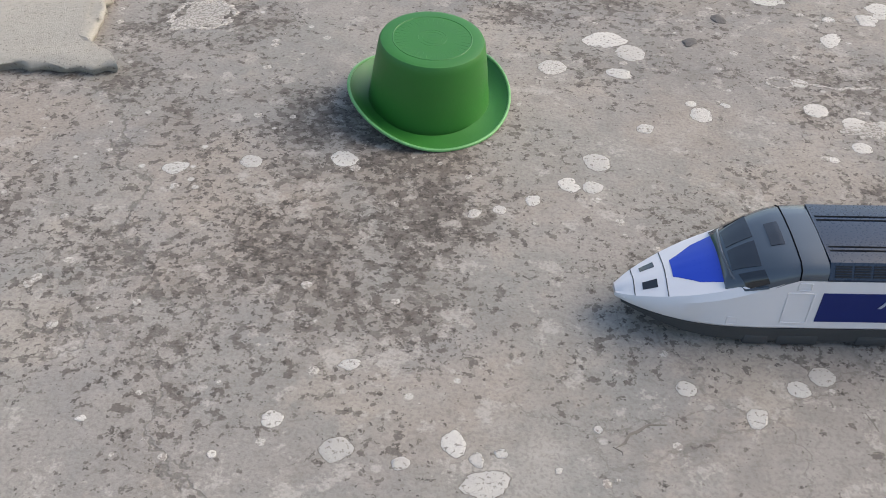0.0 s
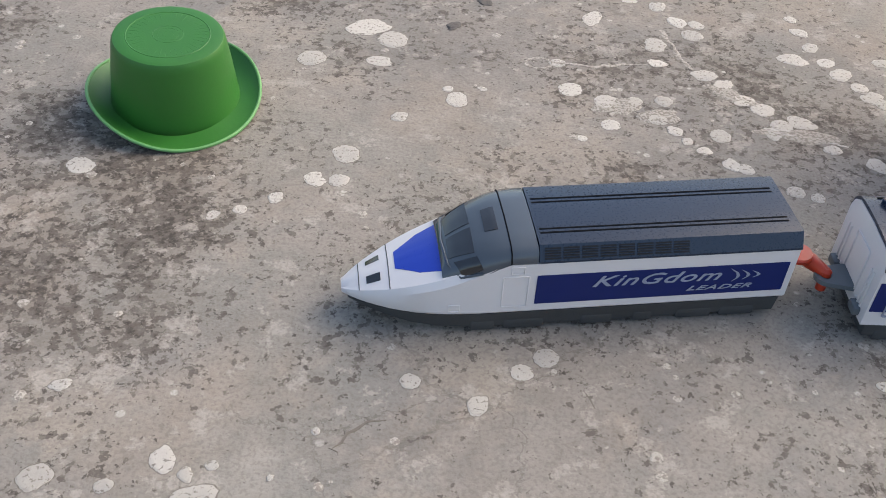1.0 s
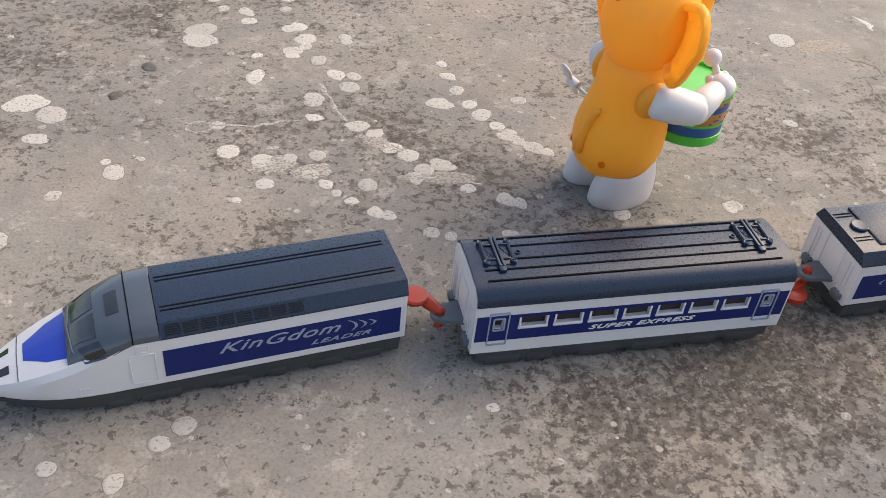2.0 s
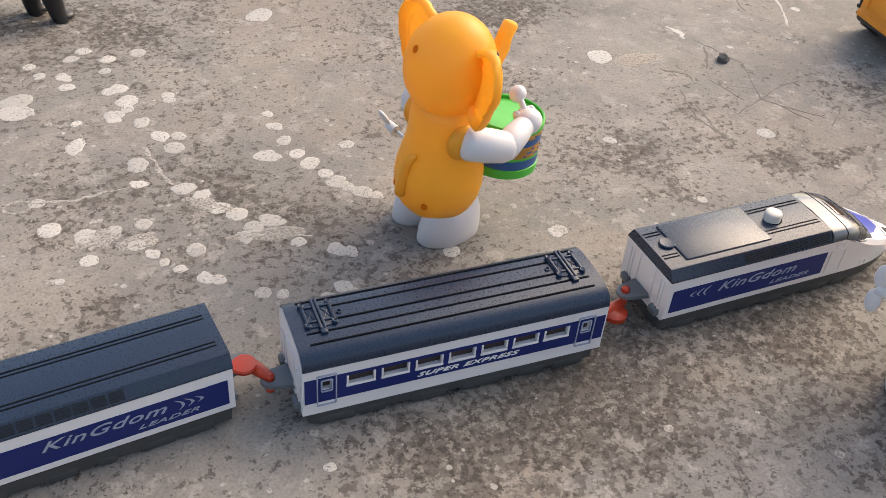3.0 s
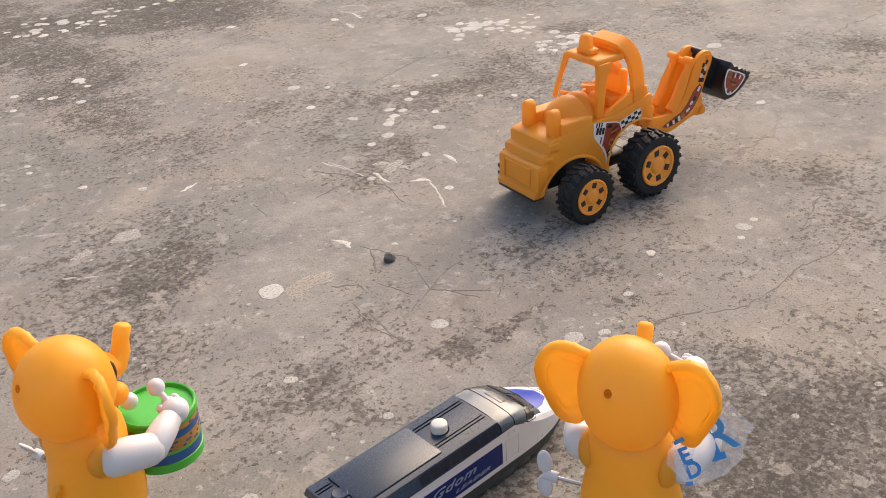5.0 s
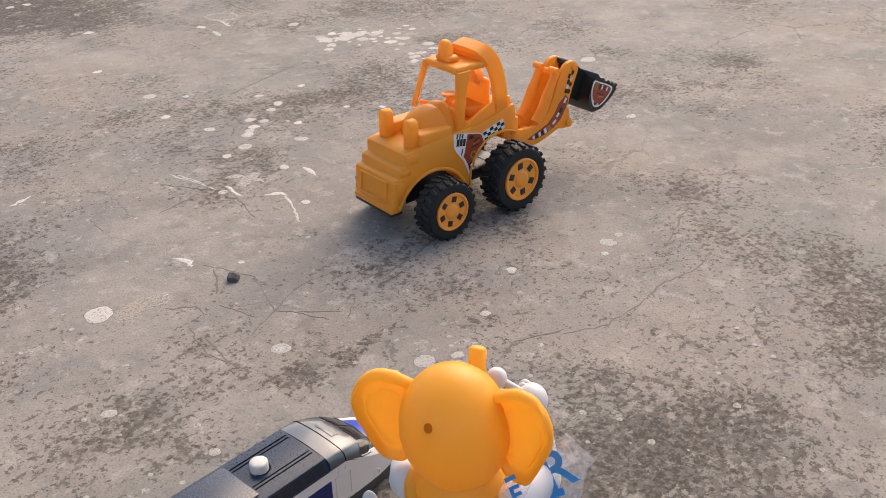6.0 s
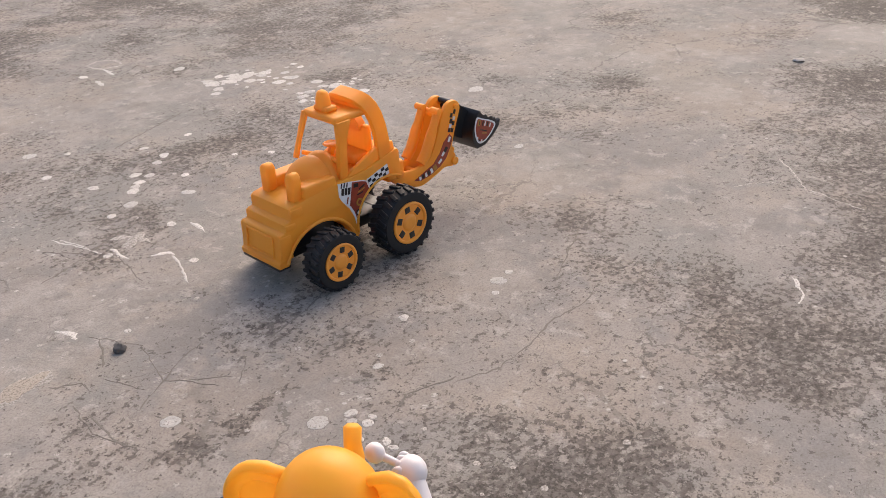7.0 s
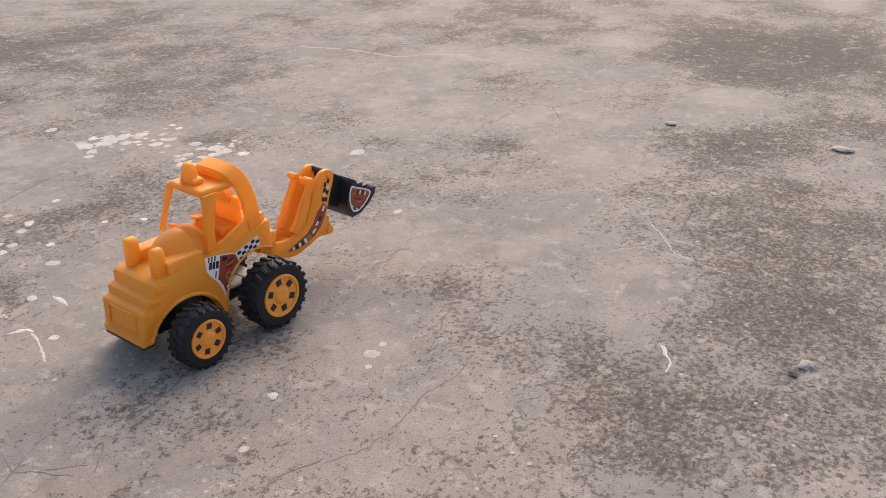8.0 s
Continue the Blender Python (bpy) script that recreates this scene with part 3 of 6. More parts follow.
ribbon("crack", [(0.8666, 0.5253), (0.8465, 0.5225), (0.8141, 0.5094), (0.7866, 0.4983), (0.7719, 0.4919)], 0.0011, CRACK, 52)
ribbon("crack", [(0.7924, 0.5537), (0.8006, 0.5074)], 0.0007, CRACK, 53)
ribbon("crack", [(0.8238, 0.501), (0.8311, 0.4749), (0.8402, 0.4541)], 0.0007, CRACK, 54)
ribbon("crack", [(0.8808, 0.4736), (0.8544, 0.4561), (0.8425, 0.4494)], 0.0009, CRACK, 55)
ribbon("crack", [(0.7529, 0.526), (0.744, 0.4797), (0.7422, 0.4571)], 0.0016, CRACK, 56)
ribbon("crack", [(0.8292, 0.6247), (0.8435, 0.5687), (0.8158, 0.5092), (0.8554, 0.4595)], 0.0008, CRACK, 4)
ribbon("crack", [(0.9118, 0.8097), (0.9491, 0.7322), (0.9215, 0.6563)], 0.0009, CRACK, 5)
ribbon("crack", [(1.1254, 0.3037), (1.1921, 0.3226), (1.2596, 0.3401)], 0.0012, CRACK, 61)
ribbon("crack", [(0.0650, 0.2453), (0.0766, 0.2539), (0.0936, 0.2626)], 0.0011, CRACK, 62)
ribbon("crack", [(0.0650, 0.2453), (0.0728, 0.2370)], 0.0007, CRACK, 63)
ribbon("crack", [(0.1795, 0.2727), (0.1868, 0.2550)], 0.0006, CRACK, 64)
ribbon("pale_smear", [(1.5220, 0.2100), (1.4850, 0.1800), (1.4482, 0.1568), (1.4392, 0.1250)], 0.0022, FAINT, 65)
ribbon("pale_smear", [(1.4192, 0.2289), (1.4493, 0.1996), (1.4405, 0.1404), (1.4222, 0.0827)], 0.0018, FAINT, 66)
ribbon("pale_smear", [(1.2431, 0.1120), (1.2167, 0.0959), (1.1913, 0.0922)], 0.0026, LICHEN, 67)
ribbon("pale_smear", [(0.9347, 0.8248), (0.9401, 0.7802), (0.9434, 0.7398)], 0.0014, LICHEN, 68)
ribbon("crack", [(0.6999, 0.8871), (0.7058, 0.8658), (0.7123, 0.8461), (0.7404, 0.859)], 0.0011, CRACK, 81)
ribbon("crack", [(0.8162, 0.7975), (0.8054, 0.749)], 0.0009, CRACK, 84)
ribbon("crack", [(0.9131, 0.476), (0.9585, 0.4802), (1.0125, 0.4894)], 0.0016, CRACK, 85)
ribbon("crack", [(0.9462, 0.2996), (0.9068, 0.3207), (0.8739, 0.3147)], 0.0013, CRACK, 6)
ribbon("pale_smear", [(0.206, 0.5624), (0.2364, 0.5554), (0.28, 0.5602)], 0.0024, FAINT, 7)
ribbon("pale_smear", [(0.1981 + 0.009 * math.cos(0.7 * k), 0.5601 + 0.007 * math.sin(0.7 * k)) for k in range(10)], 0.0018, FAINT, 20, jitter=0.001)
ribbon("pale_smear", [(0.2951, 0.6061), (0.297, 0.5719), (0.307, 0.5446)], 0.0030, FAINT, 8)
ribbon("pale_smear", [(0.3304, 0.4822), (0.3471, 0.473), (0.3845, 0.46)], 0.0024, LICHEN, 9)
ribbon("pale_smear", [(0.7793, 0.8912), (0.7932, 0.8933), (0.8115, 0.8984)], 0.0042, LICHEN, 12)


ribbon("pale_smear", [((0.023 + 0.0025 * math.sin(1.3 * k)) * math.cos(0.349 * k) + -0.2125, (0.021 + 0.002 * math.cos(1.7 * k)) * math.sin(0.349 * k) + 0.6181) for k in range(19)], 0.0042, FAINT, 13, jitter=0.0025)
ribbon("pale_smear", [(-0.2173, 0.6195), (-0.206, 0.6148)], 0.0036, FAINT, 14)
for k, (pts, width, mat) in enumerate((
        ([(0.868, 0.7505), (0.9094, 0.7537), (0.9529, 0.7662), (0.9903, 0.7742), (1.0253, 0.7771)], 0.0011, CRACK), ([(1.1536, 0.9892), (1.217, 1.0021), (1.3057, 1.0185)], 0.0012, CRACK),
        ([(0.9699, 0.7678), (0.9854, 0.7555), (0.9894, 0.7178)], 0.0060, FAINT), ([(0.9653, 0.6977), (0.9793, 0.6875), (0.981, 0.6705)], 0.0042, LICHEN), ([(0.9773, 0.6781), (0.9623, 0.6467), (0.9407, 0.6126)], 0.0024, LICHEN),
        ([(0.9398, 0.8165), (0.9433, 0.7865), (0.9416, 0.7645)], 0.0022, LICHEN), ([(0.9546, 0.7482), (0.9495, 0.7232), (0.9489, 0.7091)], 0.0030, LICHEN), ([(1.0426, 0.7225), (1.0404, 0.7071), (1.0331, 0.6837)], 0.0032, LICHEN),
        ([(1.3902, 1.3591), (1.4175, 1.3648), (1.4361, 1.3403), (1.4267, 1.3021)], 0.0055, FAINT), ([(1.4267, 1.3021), (1.3965, 1.31), (1.3854, 1.3324), (1.3902, 1.3591)], 0.0045, FAINT), ([(1.3925, 1.3153), (1.3772, 1.2649)], 0.0060, LICHEN), ([(1.3436, 1.2717), (1.3272, 1.2306)], 0.0070, LICHEN),
        ([(2.108, 1.1782), (2.1332, 1.0525), (2.1177, 0.9385), (2.1638, 0.8842), (2.1903, 0.8285), (2.1642, 0.7187)], 0.0060, FAINT))):
    ribbon("crack" if mat is CRACK else "pale_smear", pts, width, mat, 30 + k)
ribbon("pale_smear", [(0.818, 0.6579), (0.824, 0.6399), (0.8175, 0.6263)], 0.0040, LICHEN, 17)
ribbon("pale_smear", [(0.6169, 0.9211), (0.6471, 0.8971)], 0.0040, FAINT, 18)
ribbon("pale_smear", [(0.5939, 0.8077), (0.6284, 0.7786)], 0.0038, FAINT, 19)


def crumbs():
    """Small pale crusts and grit scattered over the screed, too many to count."""
    rnd = random.Random(11)
    bm = bmesh.new()
    for _ in range(800):
        x, y = (rnd.uniform(-0.4, 0.9), rnd.uniform(0.05, 0.9)) if rnd.random() < 0.8 else (rnd.uniform(0.5, 2.2), rnd.uniform(0.3, 1.6))
        x += 0.05 * math.sin(9 * y)
        r = rnd.choice((0.0008, 0.0010, 0.0013, 0.0018, 0.0026, 0.0034))
        k = rnd.randrange(6, 9)
        turn = rnd.uniform(0, 6.28)
        rings = [[(x + math.cos(turn + 6.2832 * i / k) * r * f * rnd.uniform(0.8, 1.15), y + math.sin(turn + 6.2832 * i / k) * r * f * rnd.uniform(0.8, 1.15), z) for i in range(k)] for f, z in ((1, -0.0001), (0.85, 0.00012))]
        loft(bm, rings, 0)
    tagged(part("lichen_dots", bm, FAINT, ground), kind="stuff")


crumbs()


def build_slab():
    """Raised patch of older screed with a broken edge."""
    rnd = random.Random(3)
    outline = [(-0.2468, 0.5311), (-0.2714, 0.5292), (-0.3057, 0.5281), (-0.3403, 0.5232), (-0.4597, 0.504), (-1.3323, 0.571), (-1.2046, 1.5315), (-0.375, 1.4414), (-0.3606, 0.8355), (-0.3131, 0.684), (-0.2851, 0.6269), (-0.2796, 0.5844), (-0.2751, 0.5512)]
    fine = []
    for (x0, y0), (x1, y1) in zip(outline, outline[1:] + outline[:1]):
        steps = max(1, min(14, int(math.hypot(x1 - x0, y1 - y0) / 0.007)))
        fine += [(x0 + (x1 - x0) * k / steps + rnd.uniform(-0.0025, 0.0025), y0 + (y1 - y0) * k / steps + rnd.uniform(-0.0025, 0.0025)) for k in range(steps)]
    bm = bmesh.new()
    cx, cy = -0.5255, 0.8504
    rings = []
    for z, f in ((-0.001, 0.004), (0.0016, 0.002), (0.0040, -0.006), (0.0062, -0.008), (0.0078, -0.002), (0.0086, 0.010), (0.0090, 0.035)):
        rings.append([(x + (cx - x) * f + rnd.uniform(-0.001, 0.001), y + (cy - y) * f + rnd.uniform(-0.0020, 0.0020), z + rnd.uniform(-0.0011, 0.0011)) for x, y in fine])
    loft(bm, rings)
    tagged(new("screed_slab", finish("screed_slab", bm, SCREED, 75)), "raised slab of old screed with a broken edge", "slab", kind="structure")


build_slab()


def build_stone(name, x, y, size, mat, label, category, seed):
    rnd = random.Random(seed)
    bm = bmesh.new()
    bmesh.ops.create_icosphere(bm, subdivisions=3, radius=1)
    for v in bm.verts:
        d = 1 + 0.45 * noise.noise(v.co * 1.3 + Vector((seed, 0, 0))) + 0.20 * noise.noise(v.co * 4 + Vector((0, seed, 0)))
        v.co = Vector((v.co.x * d * size[0], v.co.y * d * size[1], v.co.z * d * size[2]))
    low = min(v.co.z for v in bm.verts)
    for v in bm.verts:
        v.co.z -= low * 0.8
    thing(name, label, category, pose(x, y, -0.0004, 0, 0, rnd.uniform(0, 360)), data=finish(name, bm, mat))


build_stone("pebble", 0.8289, 0.5796, (0.0065, 0.0050, 0.0042), STONE, "small dark grey pebble on the concrete", "pebble", 1)
build_stone("clod", 0.6367, 1.1183, (0.0125, 0.0100, 0.0085), NUT, "brown dried clod of earth on the concrete", "clod", 2)
build_stone("stone_chip", 1.9235, 0.3005, (0.010, 0.008, 0.0026), SLAB, "pale flat chip of stone on the concrete", "stone", 3)
build_stone("stone_chip", 1.9079, 0.0358, (0.015, 0.010, 0.0030), SLAB, "pale flat chip of stone on the concrete", "stone", 4)
build_stone("pebble", 0.1436, 0.6105, (0.0060, 0.0048, 0.0008), STONE, "tiny dark flake of grit on the concrete", "pebble", 5)
build_stone("pebble", 0.1694, 0.6489, (0.0070, 0.0048, 0.0008), STONE, "tiny dark flake of grit on the concrete", "pebble", 6)


build_stone("stone_chip", 1.264, -0.018, (0.0085, 0.0060, 0.0034), SLAB, "small pale crumb of stone on the concrete", "stone", 9)
build_stone("stone_chip", 1.245, -0.010, (0.0050, 0.0040, 0.0024), STONE, "small dark crumb of stone on the concrete", "stone", 10)


# ---- green toy hat ----
def build_hat():
    hat = thing("toy_hat", "bright green moulded plastic toy hat with wavy brim on concrete", "toy hat", pose(-0.0364, 0.5099, 0.0042, 6, 2.5, 3.4) @ Matrix.Diagonal((0.977, 0.985, 0.99, 1)))
    n = 64
    bm = bmesh.new()
    rings = []
    for r, z in ((0.0400, 0.0004), (0.0386, 0.010), (0.0362, 0.028), (0.0342, 0.041), (0.0335, 0.0452), (0.0324, 0.0470), (0.0300, 0.0476), (0.024, 0.0476), (0.012, 0.0477), (0.002, 0.0478)):
        rings.append([(r * math.cos(2 * math.pi * k / n), 0.93 * r * math.sin(2 * math.pi * k / n), z) for k in range(n)])
    loft(bm, rings, caps=False)
    bm.faces.new([v for v in list(bm.verts)[-n:]])
    part("crown", bm, GREEN, hat)

    def lift(a):
        return 0.0012 + 0.0085 * max(0, math.cos(a - 0.75)) ** 2 + 0.0105 * max(0, math.cos(a - 3.45)) ** 2

    bm = bmesh.new()
    rings = []
    for f, up in ((0.0, 0.0), (0.35, 0.12), (0.75, 0.6), (1.0, 1.0), (1.0, 1.0), (0.75, 0.6), (0.35, 0.12), (0.0, 0.0)):
        ring = []
        under = len(rings) >= 4
        for k in range(n):
            a = 2 * math.pi * k / n
            r = 0.0375 + f * (0.0140 + 0.0010 * math.cos(2 * a))
            ring.append((r * math.cos(a), 1.06 * r * math.sin(a), 0.0030 + lift(a) * up - (0.0014 if under else 0) - 0.0016 * f * (1 - up * 0.3)))
        rings.append(ring)
    rings.append(rings[0])
    loft(bm, rings, caps=False)
    bmesh.ops.remove_doubles(bm, verts=list(bm.verts), dist=0.00001)
    part("brim", bm, GREEN, hat)
    bm = bmesh.new()
    pts = [((0.0515 + 0.0010 * math.cos(2 * a)) * math.cos(a), 1.06 * (0.0515 + 0.0010 * math.cos(2 * a)) * math.sin(a), 0.0024 + lift(a) - 0.0016 * 0.7) for a in (2 * math.pi * k / n for k in range(n + 1))]
    rod(bm, pts, 0.0011, n=8)
    part("brim_bead", bm, BEAD, hat, "thin rolled edge of the brim")
    # relief on the crown: rings and rays
    for r in (0.0032, 0.0064, 0.0090, 0.0248):
        bm = bmesh.new()
        rod(bm, [(r * math.cos(2 * math.pi * k / 48), 0.93 * r * math.sin(2 * math.pi * k / 48), 0.04745) for k in range(49)], 0.00036, n=6)
        part("relief_ring", bm, GREEN, hat)
    bm = bmesh.new()
    rod(bm, [(0.0130, 0, 0.04748), (0.0235, 0, 0.04748)], 0.00020, n=6)
    ray = finish("relief_ray", bm, GREEN)
    for k in range(40):
        ob = part("relief_ray", ray, None, hat)
        ob.matrix_basis = Matrix.Diagonal((1, 0.93, 1, 1)) @ pose(0, 0, 0, 0, 0, k * 9)


build_hat()


# ---- toy train ----
def outline_strip(bm, x0, x1, z0, z1, y, t=0.0007, mat=0, depth=0.0006):
    """A thin raised frame on a side wall."""
    for cx, cz, sx, sz in (((x0 + x1) / 2, z0, x1 - x0, t), ((x0 + x1) / 2, z1, x1 - x0, t), (x0, (z0 + z1) / 2, t, z1 - z0), (x1, (z0 + z1) / 2, t, z1 - z0)):
        box(bm, (cx, y, cz), (sx, depth, sz), 0.0002, mat)


def build_wheels(root, xs):
    bm = bmesh.new()
    turned(bm, [(0.0015, -0.0035), (0.0062, -0.0035), (0.0068, -0.003), (0.0068, 0.001), (0.0076, 0.0015), (0.0076, 0.003), (0.0015, 0.003)], n=20, axis="y")
    me = finish("wheel", bm, BLACK)
    for x in xs:
        for s in (-1, 1):
            ob = part("wheel", me, None, root, "small black plastic wheel")
            ob.matrix_basis = pose(x, s * 0.0165, 0.0076, 0, 0, 0 if s < 0 else 180)


def build_tab(root, x, way):
    """Flat coupling tongue with an eye."""
    bm = bmesh.new()
    n, z0, z1 = 20, 0.0215, 0.0243
    outer, inner = [], []
    for k in range(n):
        a = 2 * math.pi * k / n
        cx, cy = math.cos(a), math.sin(a)
        outer.append(((0.012 + 0.0065 * cx) if cx > -0.2 else -0.004, 0.0065 * cy if cx > -0.2 else 0.0095 * math.copysign(1, cy)))
        inner.append((0.0128 + 0.0030 * cx, 0.0030 * cy))
    rings = [[(x + way * px, py, z) for px, py in ring] for ring, z in ((inner, z0), (outer, z0), (outer, z1), (inner, z1), (inner, z0))]
    loft(bm, rings, caps=False)
    bmesh.ops.remove_doubles(bm, verts=list(bm.verts), dist=0.00001)
    part("coupling_tongue", bm, TAB, root, "grey plastic coupling tongue with an eye")
    for s in (-1, 1):
        bm = bmesh.new()
        box(bm, (x + way * 0.0012, s * 0.0165, 0.0185), (0.0045, 0.008, 0.0055), 0.0012)
        part("buffer", bm, TAB, root)


def build_end(root, x, way, w=0.025, top=0.0585):
    """Raised ribs and a door panel on a white end wall."""
    bm = bmesh.new()
    for y in (-0.0185, -0.0155, 0.0155, 0.0185):
        box(bm, (x + way * 0.0003, y, 0.032), (0.0010, 0.0010, 0.026), 0.0003)
    for y in (-0.0085, 0.0085):
        box(bm, (x + way * 0.0003, y, 0.036), (0.0010, 0.0009, 0.026), 0.0003)
    box(bm, (x + way * 0.0003, 0, 0.049), (0.0010, 0.017, 0.0009), 0.0003)
    for y in (-0.012, 0.012):
        ball(bm, (x, y, 0.022), (0.0010, 0.0010, 0.0010), u=8, v=6)
    part("end_rib", bm, WHITE, root)


def on_side(x, z, s, y=0.0254):
    """Pose of flat print on a side wall; s is -1 or 1 for the wall's side."""
    return pose(x, s * y, z, 90, 0, 0 if s < 0 else 180)


NX = [0.0, 0.15, 0.165, 0.178, 0.19, 0.2, 0.208, 0.214]
NW = [0.025, 0.025, 0.0243, 0.0222, 0.0185, 0.0138, 0.009, 0.0035]


def nose_dims(x):
    w = float(np.interp(x, NX, NW))
    zt = float(np.interp(x, [0.14, 0.158, 0.17, 0.18, 0.19, 0.2, 0.208, 0.214], [0.0497, 0.0450, 0.0400, 0.0355, 0.0308, 0.0258, 0.0216, 0.0178]))
    zs = float(np.interp(x, [0.14, 0.158, 0.17, 0.18, 0.19, 0.2, 0.214], [0.0492, 0.0392, 0.0335, 0.0296, 0.0256, 0.0218, 0.0166]))
    return w, zt, zs, float(np.interp(x, [0, 0.17, 0.214], [0.0145, 0.0145, 0.0152]))


def nose_point(x, s, up=0.0):
    w, zt, zs, _ = nose_dims(x)
    a = abs(s) * 0.9
    return (x, s * 0.9 * w, float(np.interp(a, [0, 0.3, 0.6, 0.9], [zt + 0.0009, zt + 0.0004, zt - 0.0009, zs + 0.58 * (zt - zs)])) + up)


def hood_ring(x):
    zr = float(np.interp(x, [0.125, 0.135, 0.143, 0.150, 0.156, 0.162, 0.168], [0.0588, 0.0586, 0.0572, 0.0548, 0.0516, 0.0474, 0.0420]))
    tr = float(np.interp(x, [0.125, 0.14, 0.155, 0.168], [0.0212, 0.0200, 0.0175, 0.0140]))
    bw = float(np.interp(x, [0.125, 0.15, 0.168], [0.0252, 0.0250, 0.0205]))
    sb = float(np.interp(x, [0.125, 0.138, 0.146, 0.152, 0.158, 0.168], [0.0496, 0.0496, 0.0450, 0.0405, 0.0385, 0.0380]))
    h = zr - sb
    half = [(bw, sb), (bw * 0.995, sb + 0.16 * h), (0.5 * (tr + bw) + 0.0012, sb + 0.62 * h), (tr, zr - 0.0011), (tr * 0.55, zr - 0.0001), (0.0, zr + 0.0004)]
    return half


def hood_point(x, s, up=0.0):
    half = hood_ring(x)
    k = (1 - abs(s)) * (len(half) - 1)
    i = min(int(k), len(half) - 2)
    f = k - i
    y = half[i][0] * (1 - f) + half[i + 1][0] * f
    z = half[i][1] * (1 - f) + half[i + 1][1] * f
    return (x + up * 0.5, math.copysign(y + up * 0.5 * abs(s), s), z + up)


def patch(bm, fn, corners, up, nx=8, ns=6, mat=0):
    """A skin laid on a curved surface; corners are (x, s) in order round the patch."""
    (xa, sa), (xb, sb), (xc, sc), (xd, sd) = corners
    start = len(bm.faces)
    rows = []
    for level in (up, -0.0004):
        grid = []
        for i in range(nx + 1):
            u = i / nx
            row = []
            for j in range(ns + 1):
                v = j / ns
                x = (xa * (1 - u) + xb * u) * (1 - v) + (xd * (1 - u) + xc * u) * v
                s = (sa * (1 - u) + sb * u) * (1 - v) + (sd * (1 - u) + sc * u) * v
                row.append(bm.verts.new(fn(x, s, level)))
            grid.append(row)
        rows.append(grid)
    for grid in rows:
        for i in range(nx):
            for j in range(ns):
                bm.faces.new((grid[i][j], grid[i + 1][j], grid[i + 1][j + 1], grid[i][j + 1]))
    a, c = rows
    for i in range(nx):
        bm.faces.new((a[i][0], c[i][0], c[i + 1][0], a[i + 1][0]))
        bm.faces.new((a[i][ns], a[i + 1][ns], c[i + 1][ns], c[i][ns]))
    for j in range(ns):
        bm.faces.new((a[0][j], a[0][j + 1], c[0][j + 1], c[0][j]))
        bm.faces.new((a[nx][j], c[nx][j], c[nx][j + 1], a[nx][j + 1]))
    paint(bm, start, mat)


